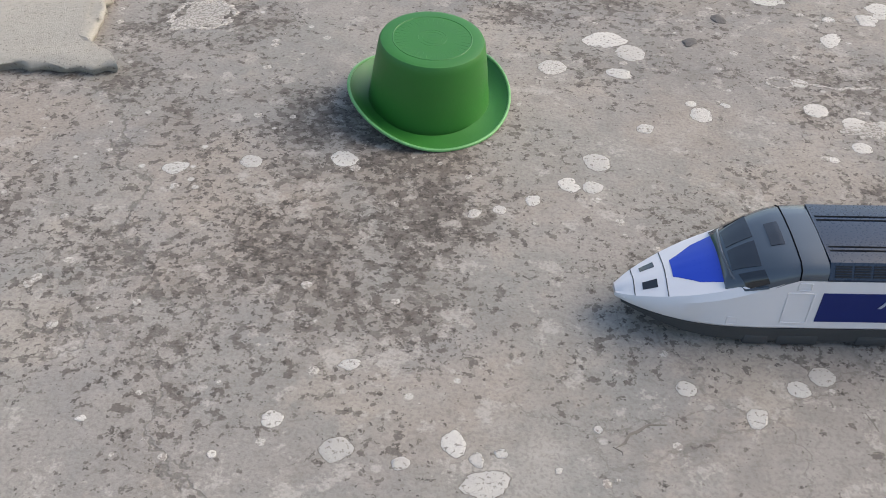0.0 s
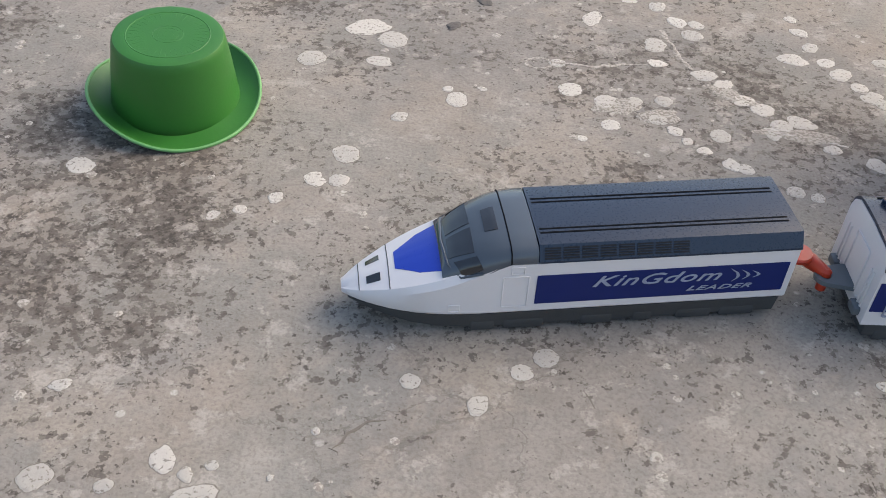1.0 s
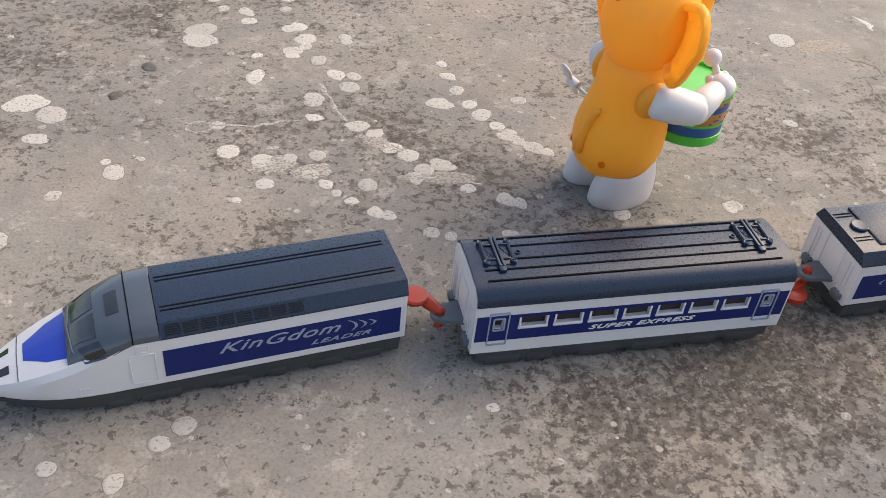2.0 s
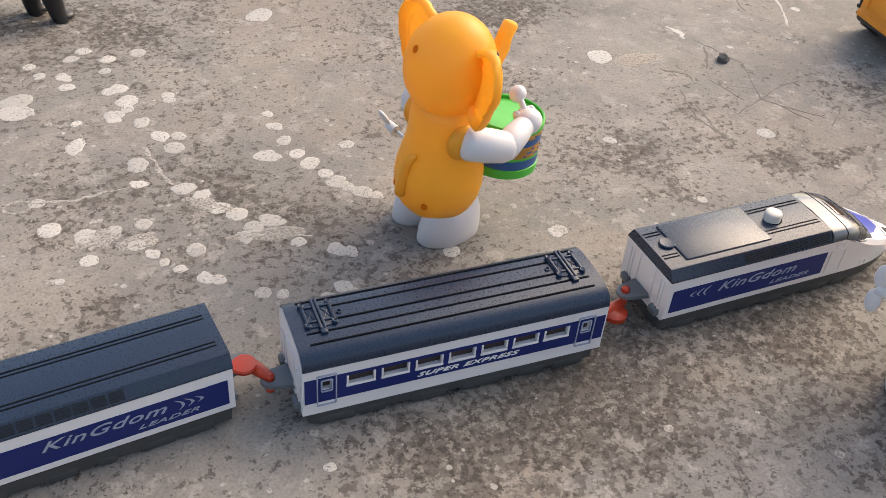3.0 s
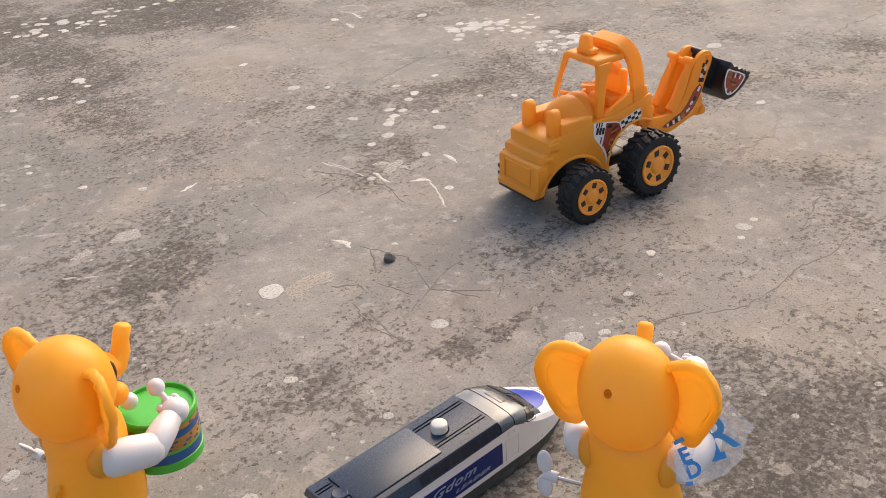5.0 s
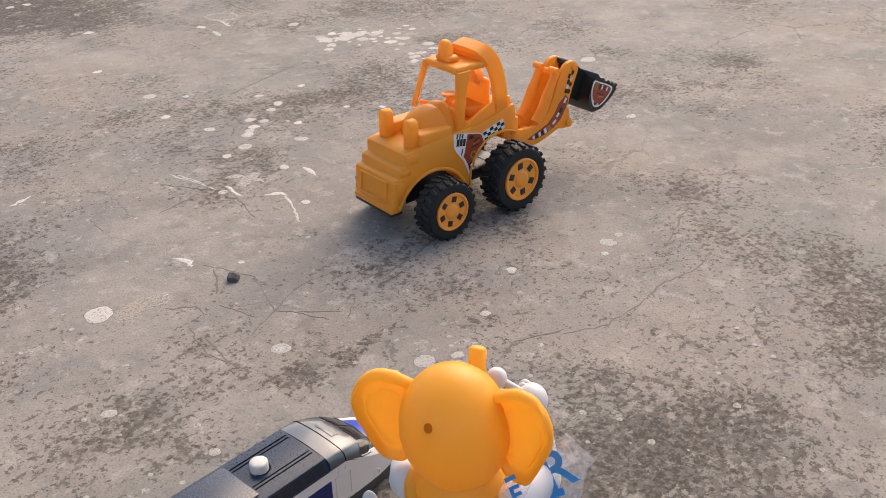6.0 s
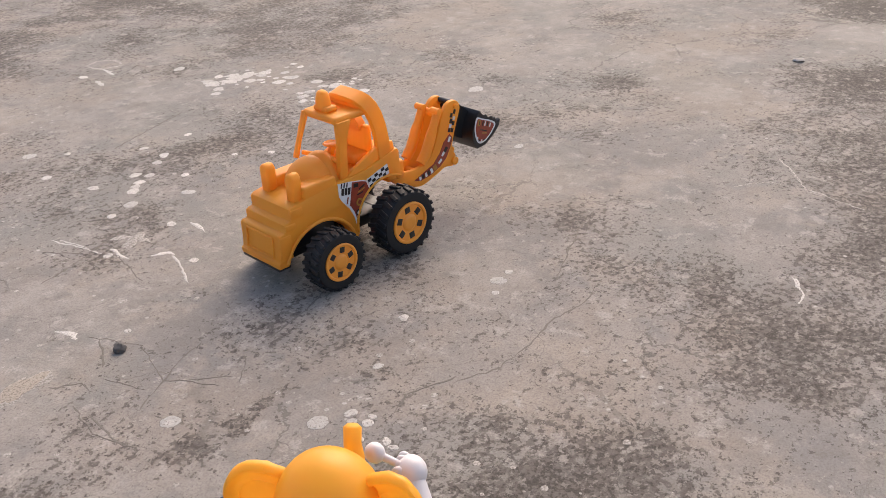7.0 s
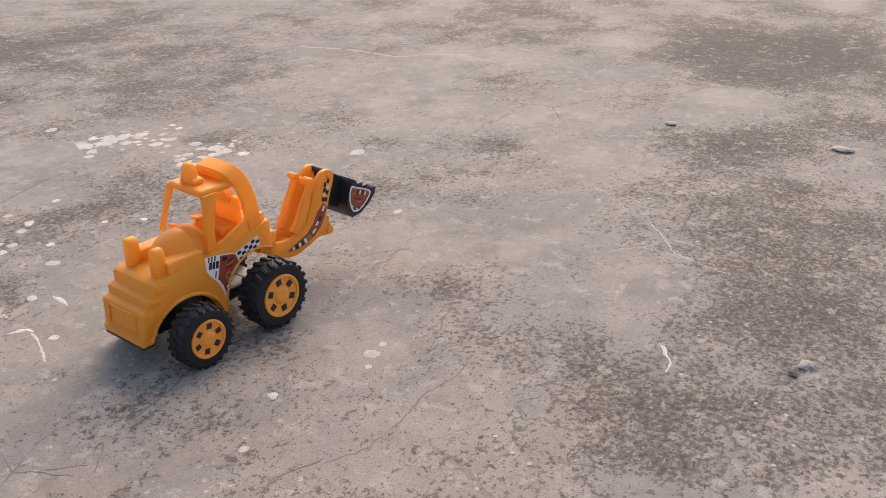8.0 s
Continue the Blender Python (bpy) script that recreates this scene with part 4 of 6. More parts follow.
def build_loco(m, label, powered, read_side):
    """Streamlined end car, tail at x = 0 and nose at x = 0.214; read_side: the wall whose print is lettered from the tail."""
    root = thing("toy_locomotive", label, "toy train", m, "cars of the toy train")
    xs = [0, 0.03, 0.06, 0.09, 0.125, 0.138, 0.144, 0.150, 0.156, 0.162, 0.168, 0.174, 0.18, 0.186, 0.192, 0.197, 0.202, 0.206, 0.210, 0.2125, 0.214]
    bm = bmesh.new()
    rings = []
    for x in xs:
        w, zt, zs, zb = nose_dims(x)
        half = [(0.93 * w, zb), (w, zb + 0.0025), (w, zs), (0.9 * w, zs + 0.58 * (zt - zs)), (0.6 * w, zt - 0.0009), (0.3 * w, zt + 0.0004)]
        rings.append([(x, -y, z) for y, z in half] + [(x, 0, zt + 0.0009)] + [(x, y, z) for y, z in half[::-1]])
    loft(bm, rings)
    part("body", bm, WHITE, root, "glossy white plastic body with a pointed nose", sharp=30)
    bm = bmesh.new()
    half = [(0.0252, 0.0494), (0.0252, 0.0506), (0.0212, 0.0582), (0.0203, 0.0586)]
    loft(bm, [[(x, -y, z) for y, z in half] + [(x, 0, 0.0588)] + [(x, y, z) for y, z in half[::-1]] for x in (-0.0004, 0.04, 0.08, 0.1248)])
    roof = part("roof", bm, ROOF, root, "dark slate-blue plastic roof", sharp=25)
    bm = bmesh.new()
    rings = []
    for x in (0.1253, 0.131, 0.137, 0.143, 0.147, 0.151, 0.155, 0.159, 0.163, 0.166, 0.168):
        half = hood_ring(x)
        rings.append([(x, -y, z) for y, z in half[:-1]] + [(x, 0, half[-1][1])] + [(x, y, z) for y, z in half[:-1][::-1]])
    loft(bm, rings)
    hood = part("cab_hood", bm, HOOD, root, "smoky grey glossy cab hood", sharp=50)
    for c in ([(0.1535, -0.40), (0.1645, -0.36), (0.1645, -0.03), (0.1535, -0.03)], [(0.1535, 0.03), (0.1645, 0.03), (0.1645, 0.36), (0.1535, 0.40)], [(0.1525, 0.47), (0.1625, 0.47), (0.1590, 0.78), (0.1500, 0.72)], [(0.1525, -0.47), (0.1500, -0.72), (0.1590, -0.78), (0.1625, -0.47)], [(0.1415, -0.15), (0.1475, -0.15), (0.1475, 0.15), (0.1415, 0.15)]):
        bm = bmesh.new()
        patch(bm, hood_point, c, 0.0003)
        part("windscreen_pane", bm, PANE, hood, "smoked dark window pane")
    bm = bmesh.new()
    rod(bm, [hood_point(x, s, 0.0004) for x, s in ((0.1500, -0.80), (0.1595, -0.84), (0.1650, -0.48), (0.1665, 0.0), (0.1650, 0.48), (0.1595, 0.84), (0.1500, 0.80))], 0.0007, n=8)
    part("windscreen_frame", bm, HOOD, hood)
    bm = bmesh.new()
    rod(bm, [hood_point(0.1375, s, 0.0000) for s in (-0.98, -0.8, -0.6, -0.4, -0.2, 0, 0.2, 0.4, 0.6, 0.8, 0.98)], 0.00035, n=6)
    part("hood_seam", bm, DARK, hood)
    # bonnet paint and nose details
    bm = bmesh.new()
    patch(bm, nose_point, [(0.1655, -0.80), (0.1775, -0.66), (0.1775, 0.66), (0.1655, 0.80)], 0.00022, 10, 12)
    patch(bm, nose_point, [(0.1775, -0.66), (0.1885, -0.34), (0.1885, 0.34), (0.1775, 0.66)], 0.00024, 10, 12)
    part("bonnet_flash", bm, BLUE, root, "bright blue painted bonnet flash")
    # headlights: dark skins laid on the nose imitate shaded recesses
    for s in (-1, 1):
        bm = bmesh.new()
        patch(bm, nose_point, [(0.1955, s * 0.30), (0.2020, s * 0.34), (0.2020, s * 0.66), (0.1955, s * 0.62)], 0.0003)
        part("headlight", bm, PANE, root, "dark patch painting the shade of a headlight recess")
    for x, reach in ((0.1915, 0.99), (0.2055, 0.99)):
        bm = bmesh.new()
        rod(bm, [nose_point(x, reach * k / 8, -0.0001) for k in range(-8, 9)], 0.00032, n=6)
        part("nose_seam", bm, CHASSIS, root)
    for s in (-1, 1):
        bm = bmesh.new()
        outline_strip(bm, 0.1285, 0.1405, 0.0205, 0.0410, s * 0.0251)
        outline_strip(bm, 0.131, 0.137, 0.0430, 0.0475, s * 0.0251, 0.0006)
        outline_strip(bm, 0.160, 0.165, 0.0185, 0.0230, s * 0.0244, 0.0005)
        part("door_frame", bm, WHITE, root)
    # roof grooves: black strips on the roof imitate the shade inside them
    spans = [(0.004, 0.123)] if not powered else [(0.001, 0.0125), (0.0805, 0.123)]
    for y in (0.0135, 0.0108, -0.0086, -0.0113):
        for x0, x1 in spans:
            bm = bmesh.new()
            box(bm, ((x0 + x1) / 2, y, 0.0584), (x1 - x0, 0.0009, 0.0010))
            part("roof_groove", bm, DARK, roof)
    if powered:
        bm = bmesh.new()
        box(bm, (0.0465, 0.0008, 0.0588), (0.0655, 0.0355, 0.0026), 0.0012)
        cover = part("battery_cover", bm, COVER, root, "glossy slate battery cover on the roof")
        bm = bmesh.new()
        turned(bm, [(0.0052, 0.0578), (0.0052, 0.0600), (0.0046, 0.0607), (0.0028, 0.0604)], (0.0105, 0.0008, 0), 24)
        box(bm, (0.0135, 0.0008, 0.0592), (0.006, 0.0085, 0.0016), 0.0004)
        part("latch", bm, ROOF, cover)
        # black disc imitates the shaded well round the button
        bm = bmesh.new()
        turned(bm, [(0.0062, 0.0584), (0.0062, 0.0591)], (0.0935, 0.0008, 0), 24)
        part("switch_well", bm, DARK, root)
        bm = bmesh.new()
        turned(bm, [(0.0056, 0.0586), (0.0056, 0.0642), (0.0053, 0.0651), (0.0044, 0.0657), (0.0015, 0.0659)], (0.0928, 0.0008, 0), 28)
        part("switch_button", bm, KNOB, root, "worn cream round switch button")
    # louvres on the shoulders
    slope = math.degrees(math.atan2(0.0076, 0.0040))
    bm = bmesh.new()
    for k in range(5):
        f = 0.18 + 0.15 * k
        box(bm, (0, 0.0252 - 0.0040 * f + 0.0001, 0.0506 + 0.0076 * f), (0.0074, 0.0007, 0.0005), 0, turn=pose(0, 0, 0, 90 - slope + 90, 0, 0))
    louvre = finish("louvre", bm, LOUVRE)
    for s in (-1, 1):
        for k in range(8):
            ob = part("louvre", louvre, None, roof)
            ob.matrix_basis = pose(0.0585 + 0.0086 * k, 0, 0, 0, 0, 0 if s > 0 else 180)
    # navy print with lettering
    for s in (-1, 1):
        bm = bmesh.new()
        box(bm, (0.0640, s * 0.02505, 0.0315), (0.1215, 0.0006, 0.0195))
        panel = part("navy_panel", bm, NAVY, root, "navy blue printed side panel with silver words")
        letters("lettering", "KinGdom", 0.0104, SILVER, panel, on_side(0.0680, 0.0350, s, 0.0256), shear=0.42, bold=0.00008, space=1.08, stretch=1.42)
        letters("lettering", "LEADER", 0.0044, SILVER, panel, on_side(0.0660 + 0.030 * (1 if s < 0 else -1) * (1 if read_side < 0 else 1), 0.0266, s, 0.0256), shear=0.42, bold=0.00005, space=1.12, stretch=1.9)
        for k, h in enumerate((0.0030, 0.0042, 0.0056)):
            bm = bmesh.new()
            x0 = 0.0165 + 0.0050 * k
            pts = [(x0 + 0.0034 + h * 0.35, h), (x0 + 0.0012, h * 0.35), (x0, -h * 0.1), (x0 + 0.0008, -h * 0.5), (x0 + 0.0034, -h)]
            inner = [(px + 0.0019 * (1 - abs(pz) / (h * 1.05)), pz) for px, pz in pts]
            prism(bm, [(px, 0.0345 + pz * 0.8) for px, pz in pts + inner[::-1]], s * 0.0253, s * 0.0256)
            part("chevron", bm, SILVER, panel)
    # underframe
    bm = bmesh.new()
    rings = []
    for x in (0.002, 0.05, 0.10, 0.15, 0.17, 0.182, 0.194, 0.204, 0.211):
        w = float(np.interp(x, NX, NW)) * 0.955
        zb = float(np.interp(x, [0, 0.16, 0.18, 0.211], [0.0036, 0.0036, 0.0060, 0.0132]))
        rings.append([(x, -w, 0.0147), (x, -w * 0.93, zb), (x, w * 0.93, zb), (x, w, 0.0147)])
    loft(bm, rings)
    under = part("underframe", bm, CHASSIS, root, "dark grey plastic underframe")
    for x0, x1 in ((0.012, 0.030), (0.034, 0.052), (0.064, 0.074), (0.084, 0.100), (0.118, 0.138), (0.142, 0.154)):
        bm = bmesh.new()
        box(bm, ((x0 + x1) / 2, 0, 0.0052), (x1 - x0, 0.0462, 0.0072), 0.0012)
        part("bogie_block", bm, CHASSIS, under)
    build_wheels(root, (0.022, 0.046, 0.125, 0.148))
    build_tab(root, 0.0, -1)
    build_end(root, 0.0, -1)
    return root


def build_coach(m):
    root = thing("toy_coach", "white toy passenger coach with slate roof and navy window band", "toy train", m, "cars of the toy train")
    h = 0.097
    wins = [(-0.0630 + 0.0210 * k, 0.0158) for k in range(7)]
    doors = (-0.0835, 0.0835)
    holes = sorted([(x - w / 2, x + w / 2) for x, w in wins] + [(d - 0.0026, d + 0.0026) for d in doors])
    z0, za, zb, z1 = 0.0145, 0.0345, 0.0420, 0.0520
    gaps = list(zip([-h] + [b for _, b in holes], [a for a, _ in holes] + [h]))
    for s in (-1, 1):
        bm = bmesh.new()
        y = s * 0.0237
        box(bm, (0, y, (z0 + za) / 2), (2 * h, 0.0024, za - z0))
        box(bm, (0, y, (zb + z1) / 2), (2 * h, 0.0024, z1 - zb))
        for a, b in gaps:
            box(bm, ((a + b) / 2, y, (za + zb) / 2), (b - a, 0.0024, zb - za))
        part("side_wall", bm, WHITE, root, "glossy white plastic coach side with window openings")
        bm = bmesh.new()
        y = s * 0.0250
        box(bm, (0, y, (0.0245 + za - 0.0006) / 2), (2 * h - 0.001, 0.0006, za - 0.0006 - 0.0245))
        box(bm, (0, y, (zb + 0.0442) / 2), (2 * h - 0.001, 0.0006, 0.0442 - zb))
        for a, b in gaps:
            a2, b2 = a + (0.0007 if a > -h else 0.0005), b - (0.0007 if b < h else 0.0005)
            box(bm, ((a2 + b2) / 2, y, (za - 0.0006 + zb) / 2), (b2 - a2, 0.0006, zb - za + 0.0006))
        band = part("window_band", bm, NAVY, root, "navy blue printed window band")
        for x, w in wins:
            bm = bmesh.new()
            box(bm, (x, s * 0.0252, za - 0.0006), (w + 0.0022, 0.0012, 0.0022), 0.0006)
            for e in (-1, 1):
                box(bm, (x + e * (w / 2 + 0.0002), s * 0.0252, (za + zb) / 2), (0.0013, 0.0011, zb - za), 0.0004)
            part("window_surround", bm, WHITE, band)
            # solid dark sheet closes the opening, painting the interior's shade
            bm = bmesh.new()
            box(bm, (x, s * 0.0222, (za + zb) / 2), (w + 0.002, 0.0006, zb - za + 0.002))
            part("window_shade_sheet", bm, INSIDE, band)
        for d in doors:
            bm = bmesh.new()
            outline_strip(bm, d - 0.0056, d + 0.0056, 0.0215, 0.0462, s * 0.0253, 0.0008, depth=0.0010)
            outline_strip(bm, d - 0.0031, d + 0.0031, za - 0.0012, zb + 0.0004, s * 0.0253, 0.0010, depth=0.0012)
            frame_ob = part("door_frame", bm, SILVER, root, "raised pale door outline")
            # same dark sheet behind the door window
            bm = bmesh.new()
            box(bm, (d, s * 0.0222, (za + zb) / 2), (0.0066, 0.0006, zb - za + 0.002))
            part("door_window", bm, INSIDE, frame_ob)
        letters("lettering", "SUPER EXPRESS", 0.0047, STICKER_W, band, on_side(0.004 if s < 0 else -0.004, 0.0288, s, 0.0256), shear=0.40, bold=0.00012, space=1.12, stretch=1.85)
    for s in (-1, 1):
        bm = bmesh.new()
        half = [(0.0249, 0.0145), (0.0248, 0.0515), (0.0230, 0.0568), (0.0178, 0.0608)]
        loft(bm, [[(x, -y, z) for y, z in half] + [(x, 0, 0.0618)] + [(x, y, z) for y, z in half[::-1]] for x in (s * (h - 0.0022), s * (h + 0.0008))])
        part("end_wall", bm, WHITE, root, "white ribbed end wall")
        build_end(root, s * (h + 0.0008), s)
        build_tab(root, s * (h + 0.0008), s)
    bm = bmesh.new()
    half = [(0.0253, 0.0516), (0.0253, 0.0530), (0.0246, 0.0563), (0.0228, 0.0594), (0.0196, 0.0618), (0.0150, 0.0630), (0.008, 0.0636)]
    loft(bm, [[(x, -y, z) for y, z in half] + [(x, 0, 0.0638)] + [(x, y, z) for y, z in half[::-1]] for x in (-h - 0.0004, -h / 2, 0, h / 2, h + 0.0004)])
    roof = part("roof", bm, ROOF, root, "dark slate-blue rounded plastic roof", sharp=50)
    # grooves drawn as black strips, their inner shade put into the colour
    for y, z, x0, x1 in ((0.0172, 0.0624, -0.090, 0.090), (0.0098, 0.0633, -0.072, 0.072), (-0.0010, 0.0637, -0.072, 0.072), (-0.0085, 0.0634, -0.090, 0.090), (-0.0160, 0.0627, -0.090, 0.090)):
        bm = bmesh.new()
        box(bm, ((x0 + x1) / 2, y, z), (x1 - x0, 0.0010, 0.0012))
        part("roof_groove", bm, DARK, roof)
    for s in (-1, 1):
        x = s * 0.0800
        bm = bmesh.new()
        box(bm, (x, 0.0045, 0.0638), (0.019, 0.019, 0.0012), 0.0003)
        box(bm, (x, -0.0078, 0.0642), (0.0040, 0.0060, 0.0026), 0.0004)
        panto = part("pantograph", bm, ROOF, root, "moulded dark pantograph relief")
        for dx in (-0.0012, 0.0012):
            bm = bmesh.new()
            box(bm, (x + dx, 0.0045, 0.0650), (0.0017, 0.024, 0.0022), 0.0004)
            part("collector_bar", bm, ROOF, panto)
        for dx in (-0.0080, 0.0080):
            bm = bmesh.new()
            rod(bm, [(x + dx, -0.0035, 0.0649), (x + dx, 0.0125, 0.0649)], 0.0011, n=8)
            part("side_bar", bm, ROOF, panto)
            for y in (-0.0035, 0.0125):
                bm = bmesh.new()
                turned(bm, [(0.0020, 0.063), (0.0020, 0.0656), (0.0015, 0.0661), (0.0008, 0.0657)], (x + dx, y, 0), 10)
                part("insulator", bm, ROOF, panto)
        for e in (-1, 1):
            for y0, y1 in ((-0.002, 0.011), (0.011, -0.002)):
                bm = bmesh.new()
                rod(bm, [(x + e * 0.0015, y0, 0.0645), (x + e * 0.0080, y1, 0.0645)], 0.0003, n=6)
                part("brace", bm, ROOF, panto)
            for y in (-0.0010, 0.0105):
                bm = bmesh.new()
                box(bm, (x + e * 0.0047, y, 0.0647), (0.0066, 0.0012, 0.0014), 0.0003)
                part("tie", bm, ROOF, panto)
        bm = bmesh.new()
        turned(bm, [(0.0017, 0.0630), (0.0017, 0.0646), (0.0011, 0.0646), (0.0010, 0.0636)], (x - s * 0.0125, 0.0040, 0), 14)
        part("roof_eye", bm, ROOF, panto)
    bm = bmesh.new()
    box(bm, (0, 0, 0.0092), (2 * h - 0.006, 0.0462, 0.0110), 0.0015)
    box(bm, (0, 0, 0.030), (2 * h - 0.008, 0.040, 0.030))
    under = part("underframe", bm, CHASSIS, root, "dark grey plastic underframe")
    for x0, x1 in ((-0.088, -0.066), (-0.062, -0.046), (-0.030, -0.006), (0.004, 0.030), (0.042, 0.060), (0.066, 0.088)):
        bm = bmesh.new()
        box(bm, ((x0 + x1) / 2, 0, 0.0052), (x1 - x0, 0.0470, 0.0072), 0.0012)
        part("bogie_block", bm, CHASSIS, under)
    build_wheels(root, (-0.078, -0.054, 0.054, 0.078))
    return root


COACH = (0.4086, 0.3167, -4.3)
FRONT = (0.5476, 0.3145, -1.95)
REAR = (0.2825, 0.3422, 183.5)
SLIM = Matrix.Diagonal((1, 0.993, 0.911, 1))
build_loco(pose(FRONT[0], FRONT[1], 0, 0, 0, FRONT[2]) @ SLIM, "white and navy toy train power car with battery cover and button", True, -1)
build_loco(pose(REAR[0], REAR[1], 0, 0, 0, REAR[2]) @ SLIM, "white and navy toy train end car with plain grooved roof", False, 1)
build_coach(pose(COACH[0], COACH[1], 0, 0, 0, COACH[2]) @ Matrix.Diagonal((0.9356, 1, 1, 1)) @ SLIM)


def build_link(a, c, disc):
    """Red coupling link from eye a to eye c."""
    a, c = Vector(a), Vector(c)
    root = thing("coupling_link", "red-orange plastic coupling link between two train cars", "coupling", Matrix.Translation((a + c) / 2), "coupling links")
    mid = (a + c) / 2
    for p in (a - mid, c - mid):
        bm = bmesh.new()
        rod(bm, [p + Vector((0, 0, -0.008)), p + Vector((0, 0, 0.0035)), p + Vector((0, 0, 0.0050))], [0.0026, 0.0026, 0.0012], n=14)
        part("pin", bm, RED, root)
    bm = bmesh.new()
    lift = Vector((0, 0, 0.002 if disc else -0.008))
    rod(bm, [a - mid + lift, lift * 1.1, c - mid + lift], [0.0030, 0.0042, 0.0030], n=14)
    if disc:
        turned(bm, [(0.0045, 0.003), (0.0070, 0.0035), (0.0074, 0.0052), (0.0067, 0.0064), (0.003, 0.0068)], (-0.006, 0.002, 0), 28)
    else:
        turned(bm, [(0.004, -0.0125), (0.0078, -0.012), (0.0080, -0.0085), (0.005, -0.007)], (0.002, -0.003, 0), 28)
    part("bar", bm, RED, root)


build_link((0.2953, 0.343, 0.0209), (0.3054, 0.3245, 0.0209), True)
build_link((0.5118, 0.3089, 0.0209), (0.5348, 0.3149, 0.0209), False)


# ---- wind-up drumming figurines: one moulded mesh each ----
EAR = [(0.024, 0.160), (0.034, 0.170), (0.046, 0.1735), (0.056, 0.169), (0.0625, 0.158), (0.0625, 0.145), (0.0575, 0.133), (0.0535, 0.124), (0.0480, 0.1145), (0.040, 0.111), (0.032, 0.114), (0.026, 0.126)]


def smooth_loop(pts, n=48):
    """A closed rounded outline through points."""
    out, k = [], len(pts)
    for i in range(n):
        t = i * k / n
        j, f = int(t), t - int(t)
        p = [Vector((*pts[(j + d) % k], 0)) for d in (-1, 0, 1, 2)]
        q = 0.5 * (2 * p[1] + (p[2] - p[0]) * f + (2 * p[0] - 5 * p[1] + 4 * p[2] - p[3]) * f * f + (3 * p[1] - p[0] - 3 * p[2] + p[3]) * f ** 3)
        out.append((q.x, q.y))
    return out


def build_figurine(name, label, m, lean, back, ear_lift, sweep, spin, raised):
    bm = bmesh.new()
    # boots
    for s in (-1, 1):
        rings = []
        for z, f in ((0.0, 0.97), (0.0012, 1.0), (0.010, 0.995), (0.020, 0.94), (0.029, 0.84), (0.037, 0.68), (0.043, 0.44)):
            rings.append([(0.005 + 0.0305 * f * math.cos(a), s * (0.0178 + 0.0012 * (1 - f)) + 0.0182 * f * math.sin(a), z) for a in (2 * math.pi * k / 32 for k in range(32))])
        loft(bm, rings, 1)
    # body
    prof = [(0.012, 0.0215), (0.026, 0.0225), (0.0325, 0.029), (0.0365, 0.040), (0.0378, 0.050), (0.0370, 0.060), (0.0345, 0.071), (0.0318, 0.082), (0.0308, 0.092), (0.0312, 0.101), (0.0300, 0.109), (0.0262, 0.116), (0.018, 0.120)]
    turned(bm, prof, (0.0, 0, 0), 40, 0, sx=0.95, sy=1.0)
    # head
    ball(bm, (-0.006, 0, 0.1445), (0.0355, 0.0345, 0.0370), 0, 40, 26)
    # ears: dished plates with a thick rim
    loop = smooth_loop(EAR)
    cy, cz = sum(p[0] for p in loop) / len(loop), sum(p[1] for p in loop) / len(loop)
    for s in (-1, 1):
        def spot(y, z, x, s=s):
            drop = sweep[s > 0] * (y - 0.026)
            wave = 0.0014 * noise.noise(Vector((y * 70, z * 70, 3 + s))) + 0.0009 * noise.noise(Vector((y * 210, z * 210, 8 + s)))
            return (-0.002 + x - drop + wave, s * y, 0.1735 + (z - 0.1735) * 0.95 + ear_lift[s > 0])

        rings = []
        for f, x in ((0.0, 0.0025), (0.6, 0.0028), (1.0, 0.0018), (1.03, -0.001), (1.01, -0.0045), (0.95, -0.0058), (0.88, -0.0050), (0.83, -0.0008), (0.70, 0.0002), (0.62, -0.0012), (0.55, 0.0002), (0.38, 0.0009), (0.20, 0.0004), (0.0, 0.0010)):
            f = max(f, 0.02)
            rings.append([spot(cy + (y - cy) * f, cz + (z - cz) * f, x) for y, z in loop])
        loft(bm, rings, 0)
    # trunk, cheeks, eyes
    rod(bm, [(0.020, 0, 0.146), (0.032, 0.001, 0.138), (0.041, 0.002, 0.137), (0.0465, 0.002, 0.145), (0.0490, 0.003, 0.153), (0.0530, 0.003, 0.1615), (0.0537, 0.003, 0.1632)], [0.013, 0.0115, 0.0092, 0.0078, 0.0068, 0.0070, 0.0045], 0, 16, 0.85)
    for s in (-1, 1):
        ball(bm, (0.0235, s * 0.014, 0.127), (0.010, 0.009, 0.0085), 0, 16, 10)
        ball(bm, (0.0225, s * 0.0165, 0.1480), (0.0032, 0.0048, 0.0080), 2, 12, 8)
    # shoulders, sleeves, fists
    arm = ((0.030, -0.0470, 0.0960), (0.0600, -0.0305, 0.1270)) if raised else ((0.024, -0.0445, 0.0905), (0.0590, -0.0300, 0.0935))
    stick = ((0.0600, -0.0280, 0.1310), (0.0600, -0.0070, 0.1395)) if raised else ((0.0600, -0.0280, 0.0980), (0.0600, -0.0130, 0.1100))
    for s, elbow, fist in ((-1, *arm), (1, (0.024, 0.0450, 0.0905), (0.0450, 0.0310, 0.0930))):
        ball(bm, (-0.006, s * 0.0275, 0.0955), (0.0140, 0.0090, 0.0145), 0, 24, 14)
        sh = Vector((-0.006, s * 0.0345, 0.0975))
        e, f = Vector(elbow), Vector(fist)
        end = (sh - e).normalized()
